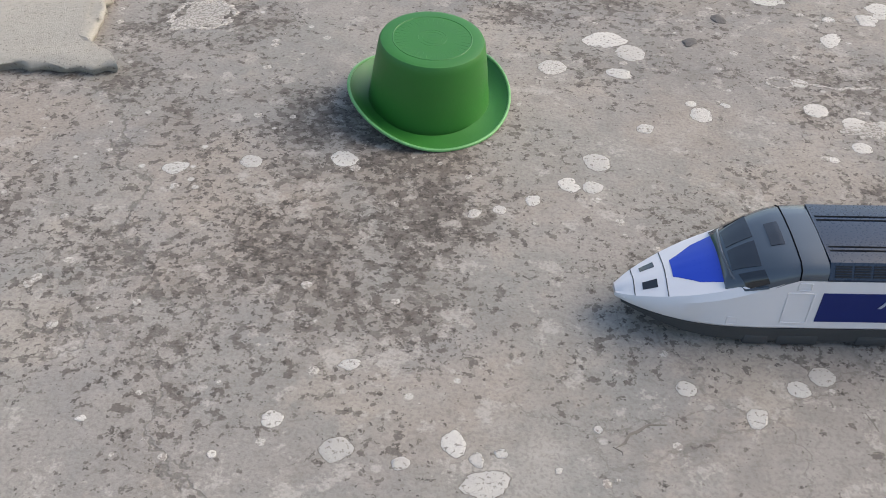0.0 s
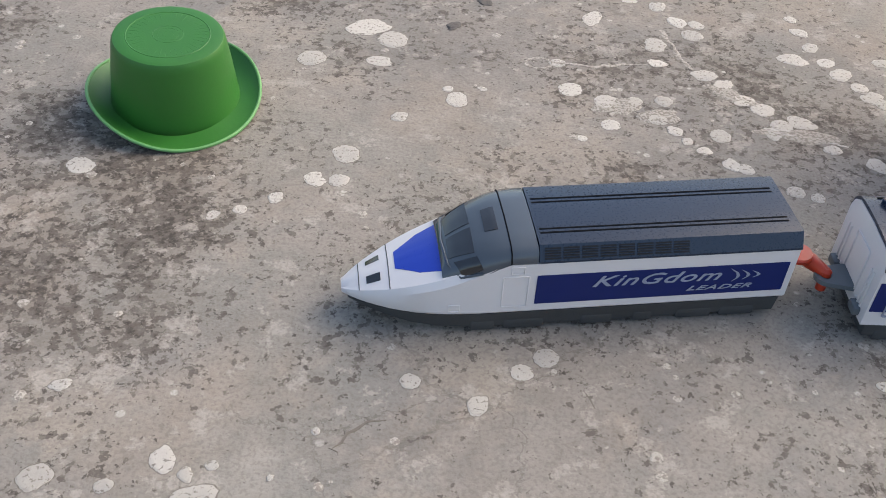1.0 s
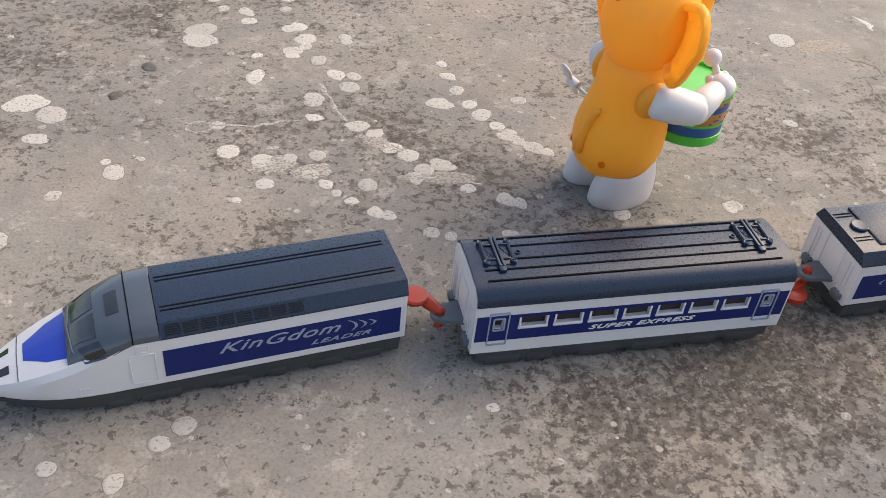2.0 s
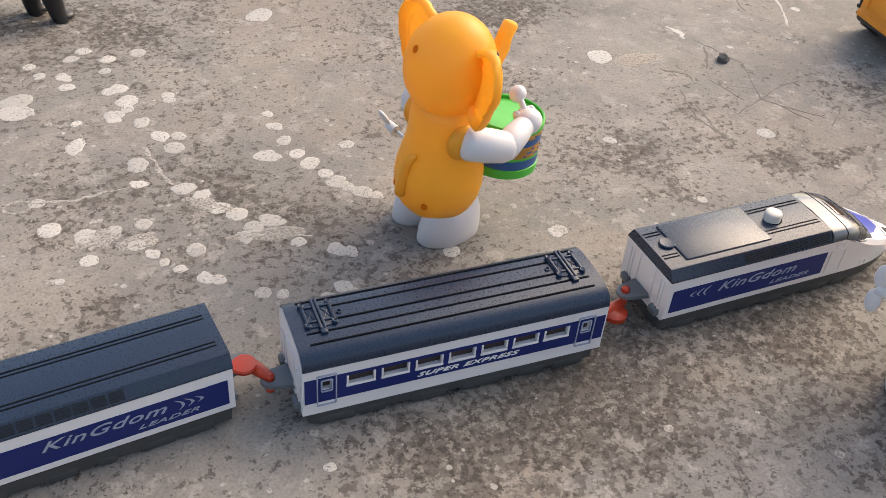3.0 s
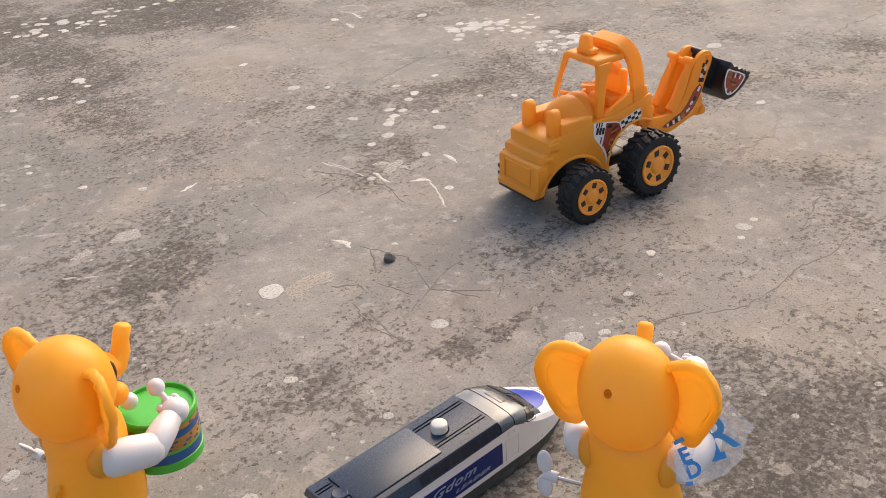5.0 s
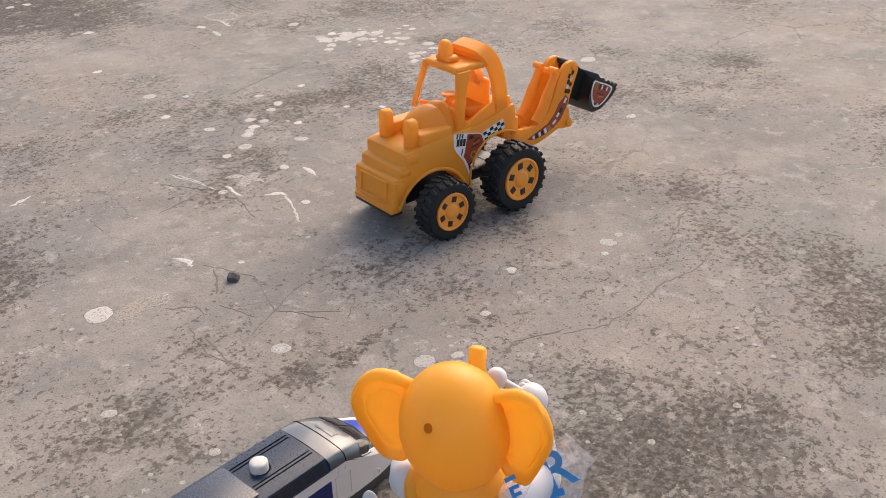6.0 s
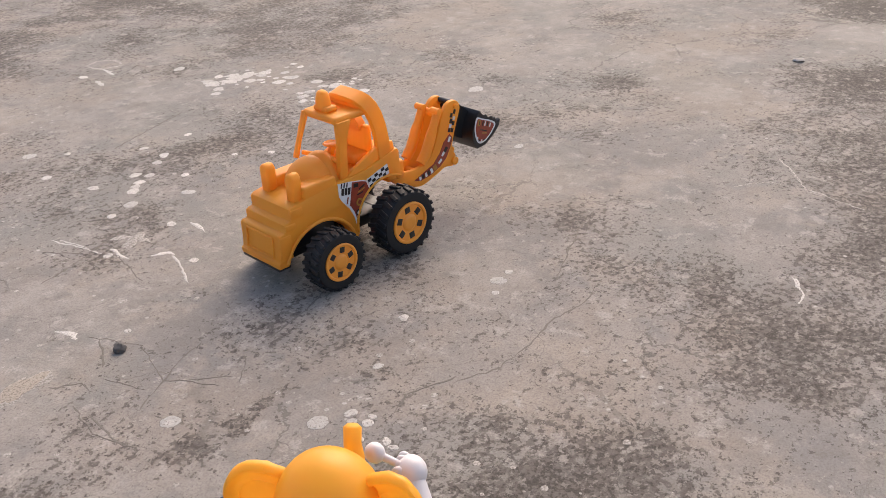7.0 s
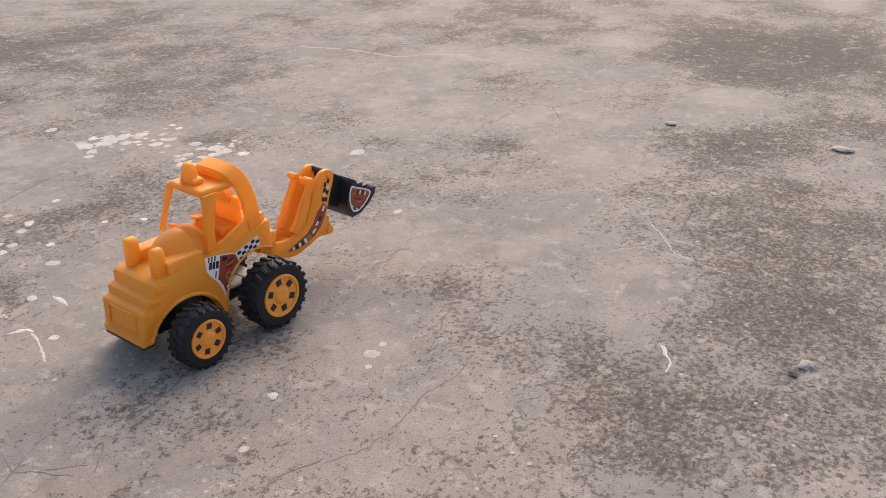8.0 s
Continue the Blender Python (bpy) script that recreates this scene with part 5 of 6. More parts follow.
        rod(bm, [sh + end * 0.0072, sh + end * 0.0064, sh + end * 0.0040, sh, sh.lerp(e, 0.5), e, e - end * 0.005, e - end * 0.008], [0.0015, 0.0066, 0.0106, 0.0128, 0.0131, 0.0118, 0.0096, 0.004], 1, 20)
        rod(bm, [e - (f - e) * 0.12, e, e.lerp(f, 0.55), f], [0.007, 0.0114, 0.0104, 0.0080], 1, 20)
        ball(bm, f + Vector((0.001, 0, 0.001)), (0.0120, 0.0108, 0.0102), 1, 20, 14)
        for k in range(4):
            ball(bm, f + Vector((0.0088 - 0.0050 * k, -s * 0.0062, 0.0066 - 0.0007 * abs(k - 1))), (0.0030, 0.0044, 0.0036), 1, 12, 8)
    # mallets
    for fist, tip in (stick, ((0.0460, 0.0290, 0.0940), (0.0480, 0.0070, 0.0975))):
        rod(bm, [fist, tip], 0.0026, 1, 10)
        ball(bm, tip, (0.0070, 0.0070, 0.0066), 1, 20, 14)
    # tail
    rod(bm, [(-0.0318, -0.0060, 0.0790), (-0.0340, -0.0035, 0.0770), (-0.0348, -0.0005, 0.0700), (-0.0360, 0.0010, 0.0590), (-0.0366, 0.0022, 0.0500), (-0.0352, 0.0030, 0.0430), (-0.0322, 0.0034, 0.0395)], [0.0020, 0.0034, 0.0037, 0.0038, 0.0050, 0.0054, 0.0030], 0, 14)
    # screw holes: proud caps, the recess shade painted as deeper orange
    for p, w in (((-0.0365, 0.0050, 0.1615), (-0.87, 0.13, 0.40)), ((-0.0288, -0.0205, 0.0400), (-0.82, -0.55, -0.1)), ((-0.0288, 0.0205, 0.0400), (-0.82, 0.55, -0.1))):
        w = Vector(w).normalized()
        p = Vector(p)
        rod(bm, [p - w * 0.004, p + w * 0.0007, p + w * 0.0007], [0.0028, 0.0028, 0.0004], 3, 16)
    # winding key on its shaft
    rod(bm, [(-0.004, 0.030, 0.0600), (-0.006, 0.0600, 0.0620)], 0.0014, 4, 10)
    rod(bm, [(-0.0055, 0.0540, 0.0616), (-0.006, 0.0650, 0.0624), (-0.006, 0.0660, 0.0625)], [0.0042, 0.0038, 0.0020], 1, 14)
    for s in (-1, 1):
        ball(bm, (-0.006 + s * 0.0095 * math.sin(spin), 0.0645, 0.0626 + s * 0.0095 * math.cos(spin)), (0.0022, 0.0062, 0.0092), 1, 16, 10, pose(0, 0, 0, 0, math.degrees(spin), 0))
    for v in bm.verts:
        v.co = Vector((v.co.x * 0.90, v.co.y * 0.88, v.co.z * 0.975))
    for v in bm.verts:
        v.co.y += lean * v.co.z
        v.co.x -= back * v.co.z
    return thing(name, label, "figurine", m, "drumming figurines", data=finish(name, bm, [YELLOW, WHITE, BROWN, HOLE, STEEL], 60))


def build_drum(m, label):
    root = thing("toy_drum", label, "toy drum", m, "toy drums")
    bm = bmesh.new()
    turned(bm, [(0.020, 0.0), (0.0262, 0.0), (0.0272, 0.001), (0.0272, 0.0075), (0.0264, 0.0078), (0.0264, 0.0360), (0.0272, 0.0363), (0.0272, 0.0410), (0.0262, 0.0422), (0.0252, 0.0418), (0.0250, 0.0392), (0.010, 0.0390)], n=48)
    part("shell", bm, LIME, root)
    for z0, z1, mat, label2 in ((0.0080, 0.0150, BAND_BLUE, "blue printed band"), (0.0152, 0.0170, LIME, ""), (0.0172, 0.0262, BAND_GOLD, "gold printed band"), (0.0264, 0.0315, BAND_BLUE, "blue printed band"), (0.0317, 0.0352, BAND_GOLD, "")):
        bm = bmesh.new()
        turned(bm, [(0.0262, z0), (0.0267, z0), (0.0267, z1), (0.0262, z1)], n=48)
        part("label_band", bm, mat, root, label2)
    bm = bmesh.new()
    for k in range(44):
        a = radians(-150 + 6.8 * k + 2 * math.sin(5.1 * k))
        z = (0.0188, 0.0213, 0.0240, 0.0332)[k % 4]
        box(bm, (0.0268 * math.cos(a), 0.0268 * math.sin(a), z), (0.0006, 0.0032 + 0.0018 * math.sin(2.3 * k), 0.0012), turn=pose(0, 0, 0, 0, 0, math.degrees(a)))
    part("print_bar", bm, BAND_BLUE, root)
    return root


FIG_A = (0.4602, 0.446, 11.8, -0.092, 0.0, (0.0, 0.0030), (0.30, 0.04), -0.62, False)
FIG_B = (0.6747, 0.1814, 20.1, 0.04, 0.0, (0.0040, 0.0), (0.30, 0.30), 0.1, True)
build_figurine("figurine", "amber plastic wind-up figurine with white sleeves and boots, drumming", pose(FIG_A[0], FIG_A[1], 0, 0, 0, FIG_A[2]) @ Matrix.Diagonal((0.900, 0.960, 0.948, 1)), *FIG_A[3:])
build_figurine("figurine", "amber plastic wind-up figurine beside a wrapped drum", pose(FIG_B[0], FIG_B[1], 0, 0, 0, FIG_B[2]) @ Matrix.Diagonal((0.860, 0.920, 0.940, 1)), *FIG_B[3:])
for fig, label in ((FIG_A, "green toy drum with blue and gold bands before a figurine"), (FIG_B, "green toy drum with blue bands half wrapped in film")):
    build_drum(pose(fig[0], fig[1], 0, 0, 0, fig[2]) @ pose(0.0510, -0.004 + fig[3] * 0.06, 0.0418, 0, 3, 0) @ Matrix.Diagonal((0.94, 0.94, 0.94, 1)), label)


def build_film():
    """Torn clear wrapper caught on the drum and sleeve, with blue print."""
    rnd = random.Random(4)
    o, u, v = Vector((0.7064, 0.1549, 0.0926)), Vector((0.414, -0.857, 0.216)), Vector((0.414, 0.384, 0.787))
    w = u.cross(v).normalized()
    root = thing("plastic_wrapper", "crumpled clear plastic wrapper with blue letters hanging from the drum", "wrapper", Matrix(((u.x, v.x, w.x, o.x), (u.y, v.y, w.y, o.y), (u.z, v.z, w.z, o.z), (0, 0, 0, 1))))

    def fold(x):
        """The lower end lies over the sleeve, the upper end hangs behind the ear."""
        f = min(1.0, max(0.0, (0.003 - x) / 0.013))
        return 0.034 * f * f * (3 - 2 * f)

    def crease(x, y):
        return fold(x) + 0.0030 * noise.noise(Vector((x * 90, y * 90, 1.0))) + 0.0016 * noise.noise(Vector((x * 260, y * 260, 5.0)))

    bm = bmesh.new()
    nx, ny = 34, 18
    grid = []
    for i in range(nx + 1):
        f = i / nx
        cx, cy = -0.011 + 0.031 * f, -0.018 + 0.032 * f
        half = 0.010 + 0.007 * math.sin(math.pi * min(1.0, f * 1.15)) + 0.002 * noise.noise(Vector((f * 6, 0, 2)))
        row = []
        for j in range(ny + 1):
            s = (2 * j / ny - 1) * half
            x, y = cx + 0.66 * s + rnd.uniform(-0.0003, 0.0003), cy - 0.75 * s + rnd.uniform(-0.0003, 0.0003)
            row.append(bm.verts.new((x, y, crease(x, y))))
        grid.append(row)
    for i in range(nx):
        for j in range(ny):
            bm.faces.new((grid[i][j], grid[i + 1][j], grid[i + 1][j + 1], grid[i][j + 1]))
    bmesh.ops.solidify(bm, geom=list(bm.faces), thickness=0.0002)
    part("film", bm, FILM, root, "clear crumpled film", sharp=25)
    for text, size, x, y, turn, bold in (("R", 0.0290, 0.0070, 0.0020, 22, 0.0005), ("E", 0.0125, -0.0062, -0.0065, 22, 0.0004), ("D", 0.0125, -0.0036, -0.0148, 22, 0.0004)):
        letters("print", text, size, LETTER_B, root, pose(x, y, 0.0042 + fold(x - 0.002), 0, 0, turn), "blue printed letters", bold=bold)
    for x, y, sx, sy, turn in ((0.0062, -0.0100, 0.0085, 0.0040, 18), (-0.0090, 0.0020, 0.0060, 0.0022, 25), (-0.0060, -0.0222, 0.0040, 0.0022, 8)):
        bm = bmesh.new()
        box(bm, (x, y, 0.0040 + fold(x)), (sx, sy, 0.0004), turn=pose(0, 0, 0, 0, 0, turn))
        part("print", bm, LETTER_B, root)


build_film()


# ---- toy wheel loader; x runs from the grille to the bucket, y from wheel to wheel ----
def arc(cx, cz, r, a0, a1, n=12):
    return [(cx + r * math.cos(radians(a0 + (a1 - a0) * k / n)), cz + r * math.sin(radians(a0 + (a1 - a0) * k / n))) for k in range(n + 1)]


def build_tyre_wheel(root, x, y, r, width, side, name):
    h = width / 2
    bm = bmesh.new()
    turned(bm, [(r * 0.60, -h * 0.86), (r * 0.78, -h), (r * 0.90, -h * 0.93), (r * 0.945, -h * 0.72), (r * 0.945, h * 0.72), (r * 0.90, h * 0.93), (r * 0.78, h), (r * 0.60, h * 0.86), (r * 0.30, h * 0.3), (r * 0.30, -h * 0.3)], n=56, axis="y")
    wheel = part(name, bm, TYRE, root, "chunky black rubber tyre", 30)
    wheel.matrix_basis = pose(x, y, r, 0, 17 * x * 100, 0)
    for s in (-1, 1):
        bm = bmesh.new()
        box(bm, (0, 0, 0), (r * 0.085, h * 0.92, r * 0.12), r * 0.015, turn=pose(0, 0, 0, s * 16, 0, 0), seg=1)
        lug = finish("tread_lug", bm, TYRE, 30)
        for k in range(22):
            a = 2 * math.pi * (k + (0.25 if s > 0 else -0.25)) / 22
            ob = part("tread_lug", lug, None, wheel)
            ob.matrix_basis = pose(r * 0.955 * math.cos(a), s * h * 0.46, r * 0.955 * math.sin(a), 0, -math.degrees(a), 0)
    o = side * h
    bm = bmesh.new()
    turned(bm, [(r * 0.63, o * 0.55), (r * 0.63, o * 1.0), (r * 0.60, o * 1.05), (r * 0.555, o * 1.02), (r * 0.535, o * 0.90), (r * 0.26, o * 0.86), (r * 0.22, o * 0.98), (r * 0.16, o * 1.02), (r * 0.04, o * 1.02)], n=40, axis="y")
    part("rim", bm, RIM, wheel, "orange plastic wheel rim")
    # no holes cut: black blocks paint the dark of the rim openings
    for k in range(6):
        a = 2 * math.pi * k / 6 + 0.3
        bm = bmesh.new()
        box(bm, (r * 0.41 * math.cos(a), o * 0.885, r * 0.41 * math.sin(a)), (r * 0.19, width * 0.02, r * 0.19), r * 0.012, turn=pose(0, 0, 0, 0, -math.degrees(a), 0))
        part("rim_opening_shade", bm, BLACK, wheel)


def soften(bm, r=0.0016, angle=48):
    """Rounds the hard edges of a moulded shape."""
    bmesh.ops.recalc_face_normals(bm, faces=list(bm.faces))
    hard = [e for e in bm.edges if len(e.link_faces) == 2 and e.calc_face_angle(0) > radians(angle)]
    bmesh.ops.bevel(bm, geom=hard, offset=r, segments=2, affect="EDGES", profile=0.5, clamp_overlap=True)


def stack_shape(y0, w, z0, z1, n=10):
    """Upright tongue with a round top, in y and z."""
    r = w / 2
    return [(y0 - r, z0), (y0 + r, z0)] + [(y0 + r * math.cos(math.pi * k / n), z1 - r + r * math.sin(math.pi * k / n)) for k in range(n + 1)]


def build_loader():
    root = thing("toy_loader", "orange plastic toy wheel loader with black tyres and bucket", "toy vehicle", pose(LOADER[0], LOADER[1], 0, 0, 0, LOADER[2]))
    W = 0.0312
    # hood and side skins: stepped nose, wheel arches, raised rear
    prof = [(-0.0340, 0.0275), (-0.0462, 0.0275), (-0.0462, 0.0330), (-0.0440, 0.0350), (-0.0422, 0.0605), (-0.0402, 0.0618), (-0.0352, 0.0622), (-0.0340, 0.0700), (-0.0322, 0.0716), (-0.0275, 0.0722), (-0.0262, 0.0832), (-0.0240, 0.0850), (-0.0185, 0.0858), (-0.0040, 0.0885), (0.0300, 0.0905), (0.0440, 0.0905), (0.0700, 0.0925), (0.1016, 0.1000), (0.1120, 0.1025), (0.1150, 0.1000), (0.1160, 0.0715)]
    prof += arc(0.0936, 0.0365, 0.0395, 58, 192, 16) + [(0.0520, 0.0235)] + arc(0.0055, 0.0155, 0.0432, 12, 158, 20)
    bm = bmesh.new()
    prism(bm, prof, -W, W)
    soften(bm, 0.0013)
    body = part("body", bm, ORANGE, root, "orange plastic body with stepped nose and wheel arches", sharp=32)
    for s in (-1, 1):
        bm = bmesh.new()
        rod(bm, [(x, s * (W + 0.0006), z) for x, z in arc(0.0055, 0.0155, 0.0448, 14, 160, 24)], 0.0019, n=8)
        part("arch_lip", bm, ORANGE, body)
        bm = bmesh.new()
        rod(bm, [(x, s * (W + 0.0004), z) for x, z in arc(0.0936, 0.0365, 0.0410, 60, 188, 20)], 0.0014, n=8)
        part("arch_lip", bm, ORANGE, body)
        # tiers of the nose stand a little proud at the sides
        for x0, x1, z0, z1 in ((-0.0425, -0.0290, 0.0350, 0.0600), (-0.0345, -0.0220, 0.0630, 0.0698), (-0.0268, -0.0120, 0.0730, 0.0828)):
            bm = bmesh.new()
            box(bm, ((x0 + x1) / 2, s * (W - 0.0012), (z0 + z1) / 2), (x1 - x0, 0.0050, z1 - z0), 0.0016)
            part("nose_tier", bm, ORANGE, body)
    bm = bmesh.new()
    outline = [(-0.0446, -0.021, 0.0375), (-0.0446, 0.021, 0.0375), (-0.0432, 0.021, 0.0575), (-0.0432, -0.021, 0.0575), (-0.0446, -0.021, 0.0375)]
    for a, c in zip(outline, outline[1:]):
        rod(bm, [a, c], 0.0010, n=8)
    part("grille_frame", bm, ORANGE, body)
    bm = bmesh.new()
    box(bm, (-0.0452, 0, 0.0312), (0.0030, 0.0600, 0.0050), 0.0012)
    part("bumper", bm, ORANGE, body)
    for s in (-1, 1):
        bm = bmesh.new()
        outline = stack_shape(s * 0.0198, 0.0128, 0.0830, 0.1135)
        loft(bm, [[(x, y, z) for y, z in outline] for x in (-0.0165, -0.0055)])
        soften(bm, 0.0022, 60)
        part("exhaust", bm, ORANGE, root, "blunt orange upright stack on the nose", sharp=50)
        bm = bmesh.new()
        box(bm, (0.0120, s * 0.0226, 0.0925), (0.0400, 0.0165, 0.0135), 0.0024, seg=3)
        part("hood_shoulder", bm, ORANGE, body)
    bm = bmesh.new()
    ball(bm, (0.0255, 0, 0.0850), (0.0290, 0.0255, 0.0285), 0, 36, 18)
    ball(bm, (0.0380, 0, 0.0850), (0.0200, 0.0250, 0.0300), 0, 30, 16)
    part("bonnet_dome", bm, ORANGE, root, "smooth domed bonnet")
    # cab: roof slab, pillars, windscreen rail, sills, hoop
    bm = bmesh.new()
    box(bm, (0.0640, 0, 0.1490), (0.0460, 0.0500, 0.0074), 0.0034, seg=4)
    box(bm, (0.0805, 0, 0.1530), (0.0130, 0.0430, 0.0120), 0.0030, seg=3)
    roof = part("cab_roof", bm, ORANGE, root, sharp=50)
    bm = bmesh.new()
    prism(bm, [(0.0400, 0.0880), (0.0500, 0.0890), (0.0520, 0.1150), (0.0535, 0.1300), (0.0580, 0.1420), (0.0600, 0.1480), (0.0425, 0.1480), (0.0430, 0.1300)], -0.0272, -0.0205)
    soften(bm, 0.0014)
    part("front_pillar", bm, ORANGE, root, sharp=40)
    bm = bmesh.new()
    rod(bm, [(0.0265, 0.0235, 0.1060), (0.0335, 0.0235, 0.1250), (0.0435, 0.0228, 0.1500)], [0.0034, 0.0030, 0.0040], n=8, flat=0.85)
    part("front_pillar", bm, ORANGE, root)
    bm = bmesh.new()
    rod(bm, [(0.0360, 0.0240, 0.1085), (0.0420, 0.0, 0.1100), (0.0440, -0.0230, 0.1075)], [0.0024, 0.0022, 0.0024], n=8)
    part("windscreen_rail", bm, ORANGE, root)
    for s in (-1, 1):
        bm = bmesh.new()
        prism(bm, [(0.0440, 0.0860), (0.0500, 0.0930), (0.0560, 0.0965), (0.0930, 0.1125), (0.1100, 0.1110), (0.1120, 0.0990)], s * 0.0235, s * 0.0285)
        soften(bm, 0.0012)
        part("door_sill", bm, ORANGE, root)
    half = [(0.0975, 0.0268, 0.0950), (0.0965, 0.0268, 0.1150), (0.0940, 0.0266, 0.1300), (0.0905, 0.0262, 0.1420), (0.0865, 0.0250, 0.1515), (0.0825, 0.0220, 0.1580), (0.0800, 0.0165, 0.1612), (0.0788, 0.0085, 0.1622)]
    path = [(x, -y, z) for x, y, z in half] + [(0.0785, 0.0, 0.1624)] + half[::-1]
    rings = []
    for i, p in enumerate(path):
        p = Vector(p)
        way = (Vector(path[min(i + 1, len(path) - 1)]) - Vector(path[max(i - 1, 0)])).normalized()
        along = Vector((1, 0, 0.28)).normalized()
        out = way.cross(along).normalized()
        along = out.cross(way).normalized()
        rings.append([p + along * (0.0084 * c) + out * (0.0032 * d) for c, d in ((1, 0.5), (0.88, 1), (0.1, 1), (0.0, 0.82), (-0.1, 1), (-0.88, 1), (-1, 0.5), (-1, -0.5), (-0.88, -1), (0.88, -1), (1, -0.5))])
    loft(bm := bmesh.new(), rings)
    part("roll_hoop", bm, ORANGE, root, "thick orange hoop over the rear of the cab", sharp=50)
    bm = bmesh.new()
    box(bm, (0.0530, 0.0020, 0.1555), (0.0140, 0.0215, 0.0060), 0.0024, seg=3)
    loft(bm, [[(0.0520 + a * w, 0.0035 + c * w * 1.15, z) for a, c in ((-1, -0.6), (-0.6, -1), (0.6, -1), (1, -0.6), (1, 0.6), (0.6, 1), (-0.6, 1), (-1, 0.6))] for z, w in ((0.1560, 0.0064), (0.1660, 0.0056), (0.1705, 0.0046), (0.1725, 0.0028))])
    part("beacon", bm, ORANGE, roof, "moulded roof beacon", sharp=60)
    # seat with a moulded headrest, steering wheel
    bm = bmesh.new()
    box(bm, (0.0900, 0, 0.1110), (0.0090, 0.0330, 0.0380), 0.0040, seg=3)
    loft(bm, [[(0.0880 + 0.0045 * a, 0.0010 + w * c, z) for a, c in ((-1, -1), (1, -1), (1, 1), (-1, 1))] for z, w in ((0.1240, 0.0105), (0.1320, 0.0085), (0.1370, 0.0040), (0.1385, 0.0015))])
    box(bm, (0.0790, 0, 0.0985), (0.0240, 0.0330, 0.0110), 0.0036, seg=3)
    part("seat", bm, ORANGE, root, sharp=50)
    bm = bmesh.new()
    rod(bm, [(0.0500, 0.004, 0.1000), (0.0560, 0.004, 0.1150)], 0.0018, n=8)
    turned(bm, [(0.0072, -0.0012), (0.0086, 0), (0.0072, 0.0012), (0.0048, 0.0)], (0.0566, 0.004, 0.1165), 20)
    part("steering_wheel", bm, ORANGE, root)
    # chassis
    bm = bmesh.new()
    box(bm, (0.0380, 0, 0.0330), (0.1460, 0.0400, 0.0120), 0.0024)
    box(bm, (-0.0390, 0, 0.0262), (0.0140, 0.0590, 0.0030), 0.0010)
    box(bm, (0.0050, 0, 0.0440), (0.0520, 0.0440, 0.0180), 0.0024)
    for x, r in ((-0.0004, 0.0305), (0.0936, 0.0355)):
        rod(bm, [(x, -0.050, r), (x, 0.046, r)], 0.0040, n=12)
    part("chassis", bm, BLACK, root, "black plastic chassis")
    for s, front, rear in ((-1, -0.0565, -0.0520), (1, 0.0410, 0.0410)):
        build_tyre_wheel(root, -0.0004, front, 0.0305, 0.0240, s, "front_wheel")
        build_tyre_wheel(root, 0.0936, rear, 0.0355, 0.0270, s, "rear_wheel")
    # lifting arms
    bm = bmesh.new()
    box(bm, (0.1220, 0, 0.0700), (0.0240, 0.0340, 0.0200), 0.0030, seg=3)
    box(bm, (0.1150, 0, 0.0900), (0.0100, 0.0500, 0.0180), 0.0026, seg=3)
    part("arm_mount", bm, ORANGE, root)
    arm_shape = smooth_loop([(0.1120, 0.0780), (0.1300, 0.0655), (0.1500, 0.0612), (0.1680, 0.0640), (0.1790, 0.0740), (0.1880, 0.0930), (0.1945, 0.1085), (0.2030, 0.1195), (0.2128, 0.1218), (0.2205, 0.1180), (0.2225, 0.1100), (0.2170, 0.0960), (0.2110, 0.0800), (0.2085, 0.0680), (0.2130, 0.0590), (0.2135, 0.0505), (0.2070, 0.0470), (0.1960, 0.0490), (0.1800, 0.0440), (0.1580, 0.0395), (0.1380, 0.0460), (0.1180, 0.0580)], 110)
    for s in (-1, 1):
        y0, y1 = s * 0.0095, s * 0.0150
        bm = bmesh.new()
        prism(bm, arm_shape, y0, y1)
        soften(bm, 0.0010)
        arm = part("lift_arm", bm, ORANGE, root, "cranked orange lifting arm", sharp=40)
        for x, z, r in ((0.2145, 0.1150, 0.0030), (0.2105, 0.0528, 0.0046), (0.1260, 0.0650, 0.0050)):
            bm = bmesh.new()
            rod(bm, [(x, y0 - s * 0.001, z), (x, y1 + s * 0.0022, z), (x, y1 + s * 0.0030, z)], [r, r, r * 0.7], n=16)
            part("pivot", bm, ORANGE, arm)
        bm = bmesh.new()
        rod(bm, [(0.1620, s * 0.0118, 0.0640), (0.1700, s * 0.0118, 0.0720), (0.1765, s * 0.0118, 0.0840), (0.1800, s * 0.0118, 0.0920), (0.1835, s * 0.0118, 0.0990), (0.1900, s * 0.0118, 0.1120), (0.1925, s * 0.0118, 0.1165)], [0.0056, 0.0060, 0.0058, 0.0058, 0.0044, 0.0044, 0.0036], n=14)
        rod(bm, [(0.1885, s * 0.0060, 0.1160), (0.1885, s * 0.0175, 0.1160)], 0.0036, n=12)
        part("ram", bm, ORANGE, arm, sharp=60)
    for x, z, r in ((0.1950, 0.1100, 0.0040), (0.1600, 0.0520, 0.0045), (0.2120, 0.0640, 0.0035)):
        bm = bmesh.new()
        rod(bm, [(x, -0.0110, z), (x, 0.0110, z)], r, n=12)
        part("cross_bar", bm, ORANGE, root)
    bm = bmesh.new()
    rod(bm, [(0.2165, -0.0135, 0.1170), (0.2165, 0.0135, 0.1170)], 0.0034, n=12)
    part("bucket_pin", bm, BLACK, root)
    # bucket
    shell = [(0.2440, 0.1030), (0.2365, 0.0930), (0.2312, 0.0800), (0.2322, 0.0690), (0.2385, 0.0600), (0.2520, 0.0612), (0.2660, 0.0690), (0.2765, 0.0785)]
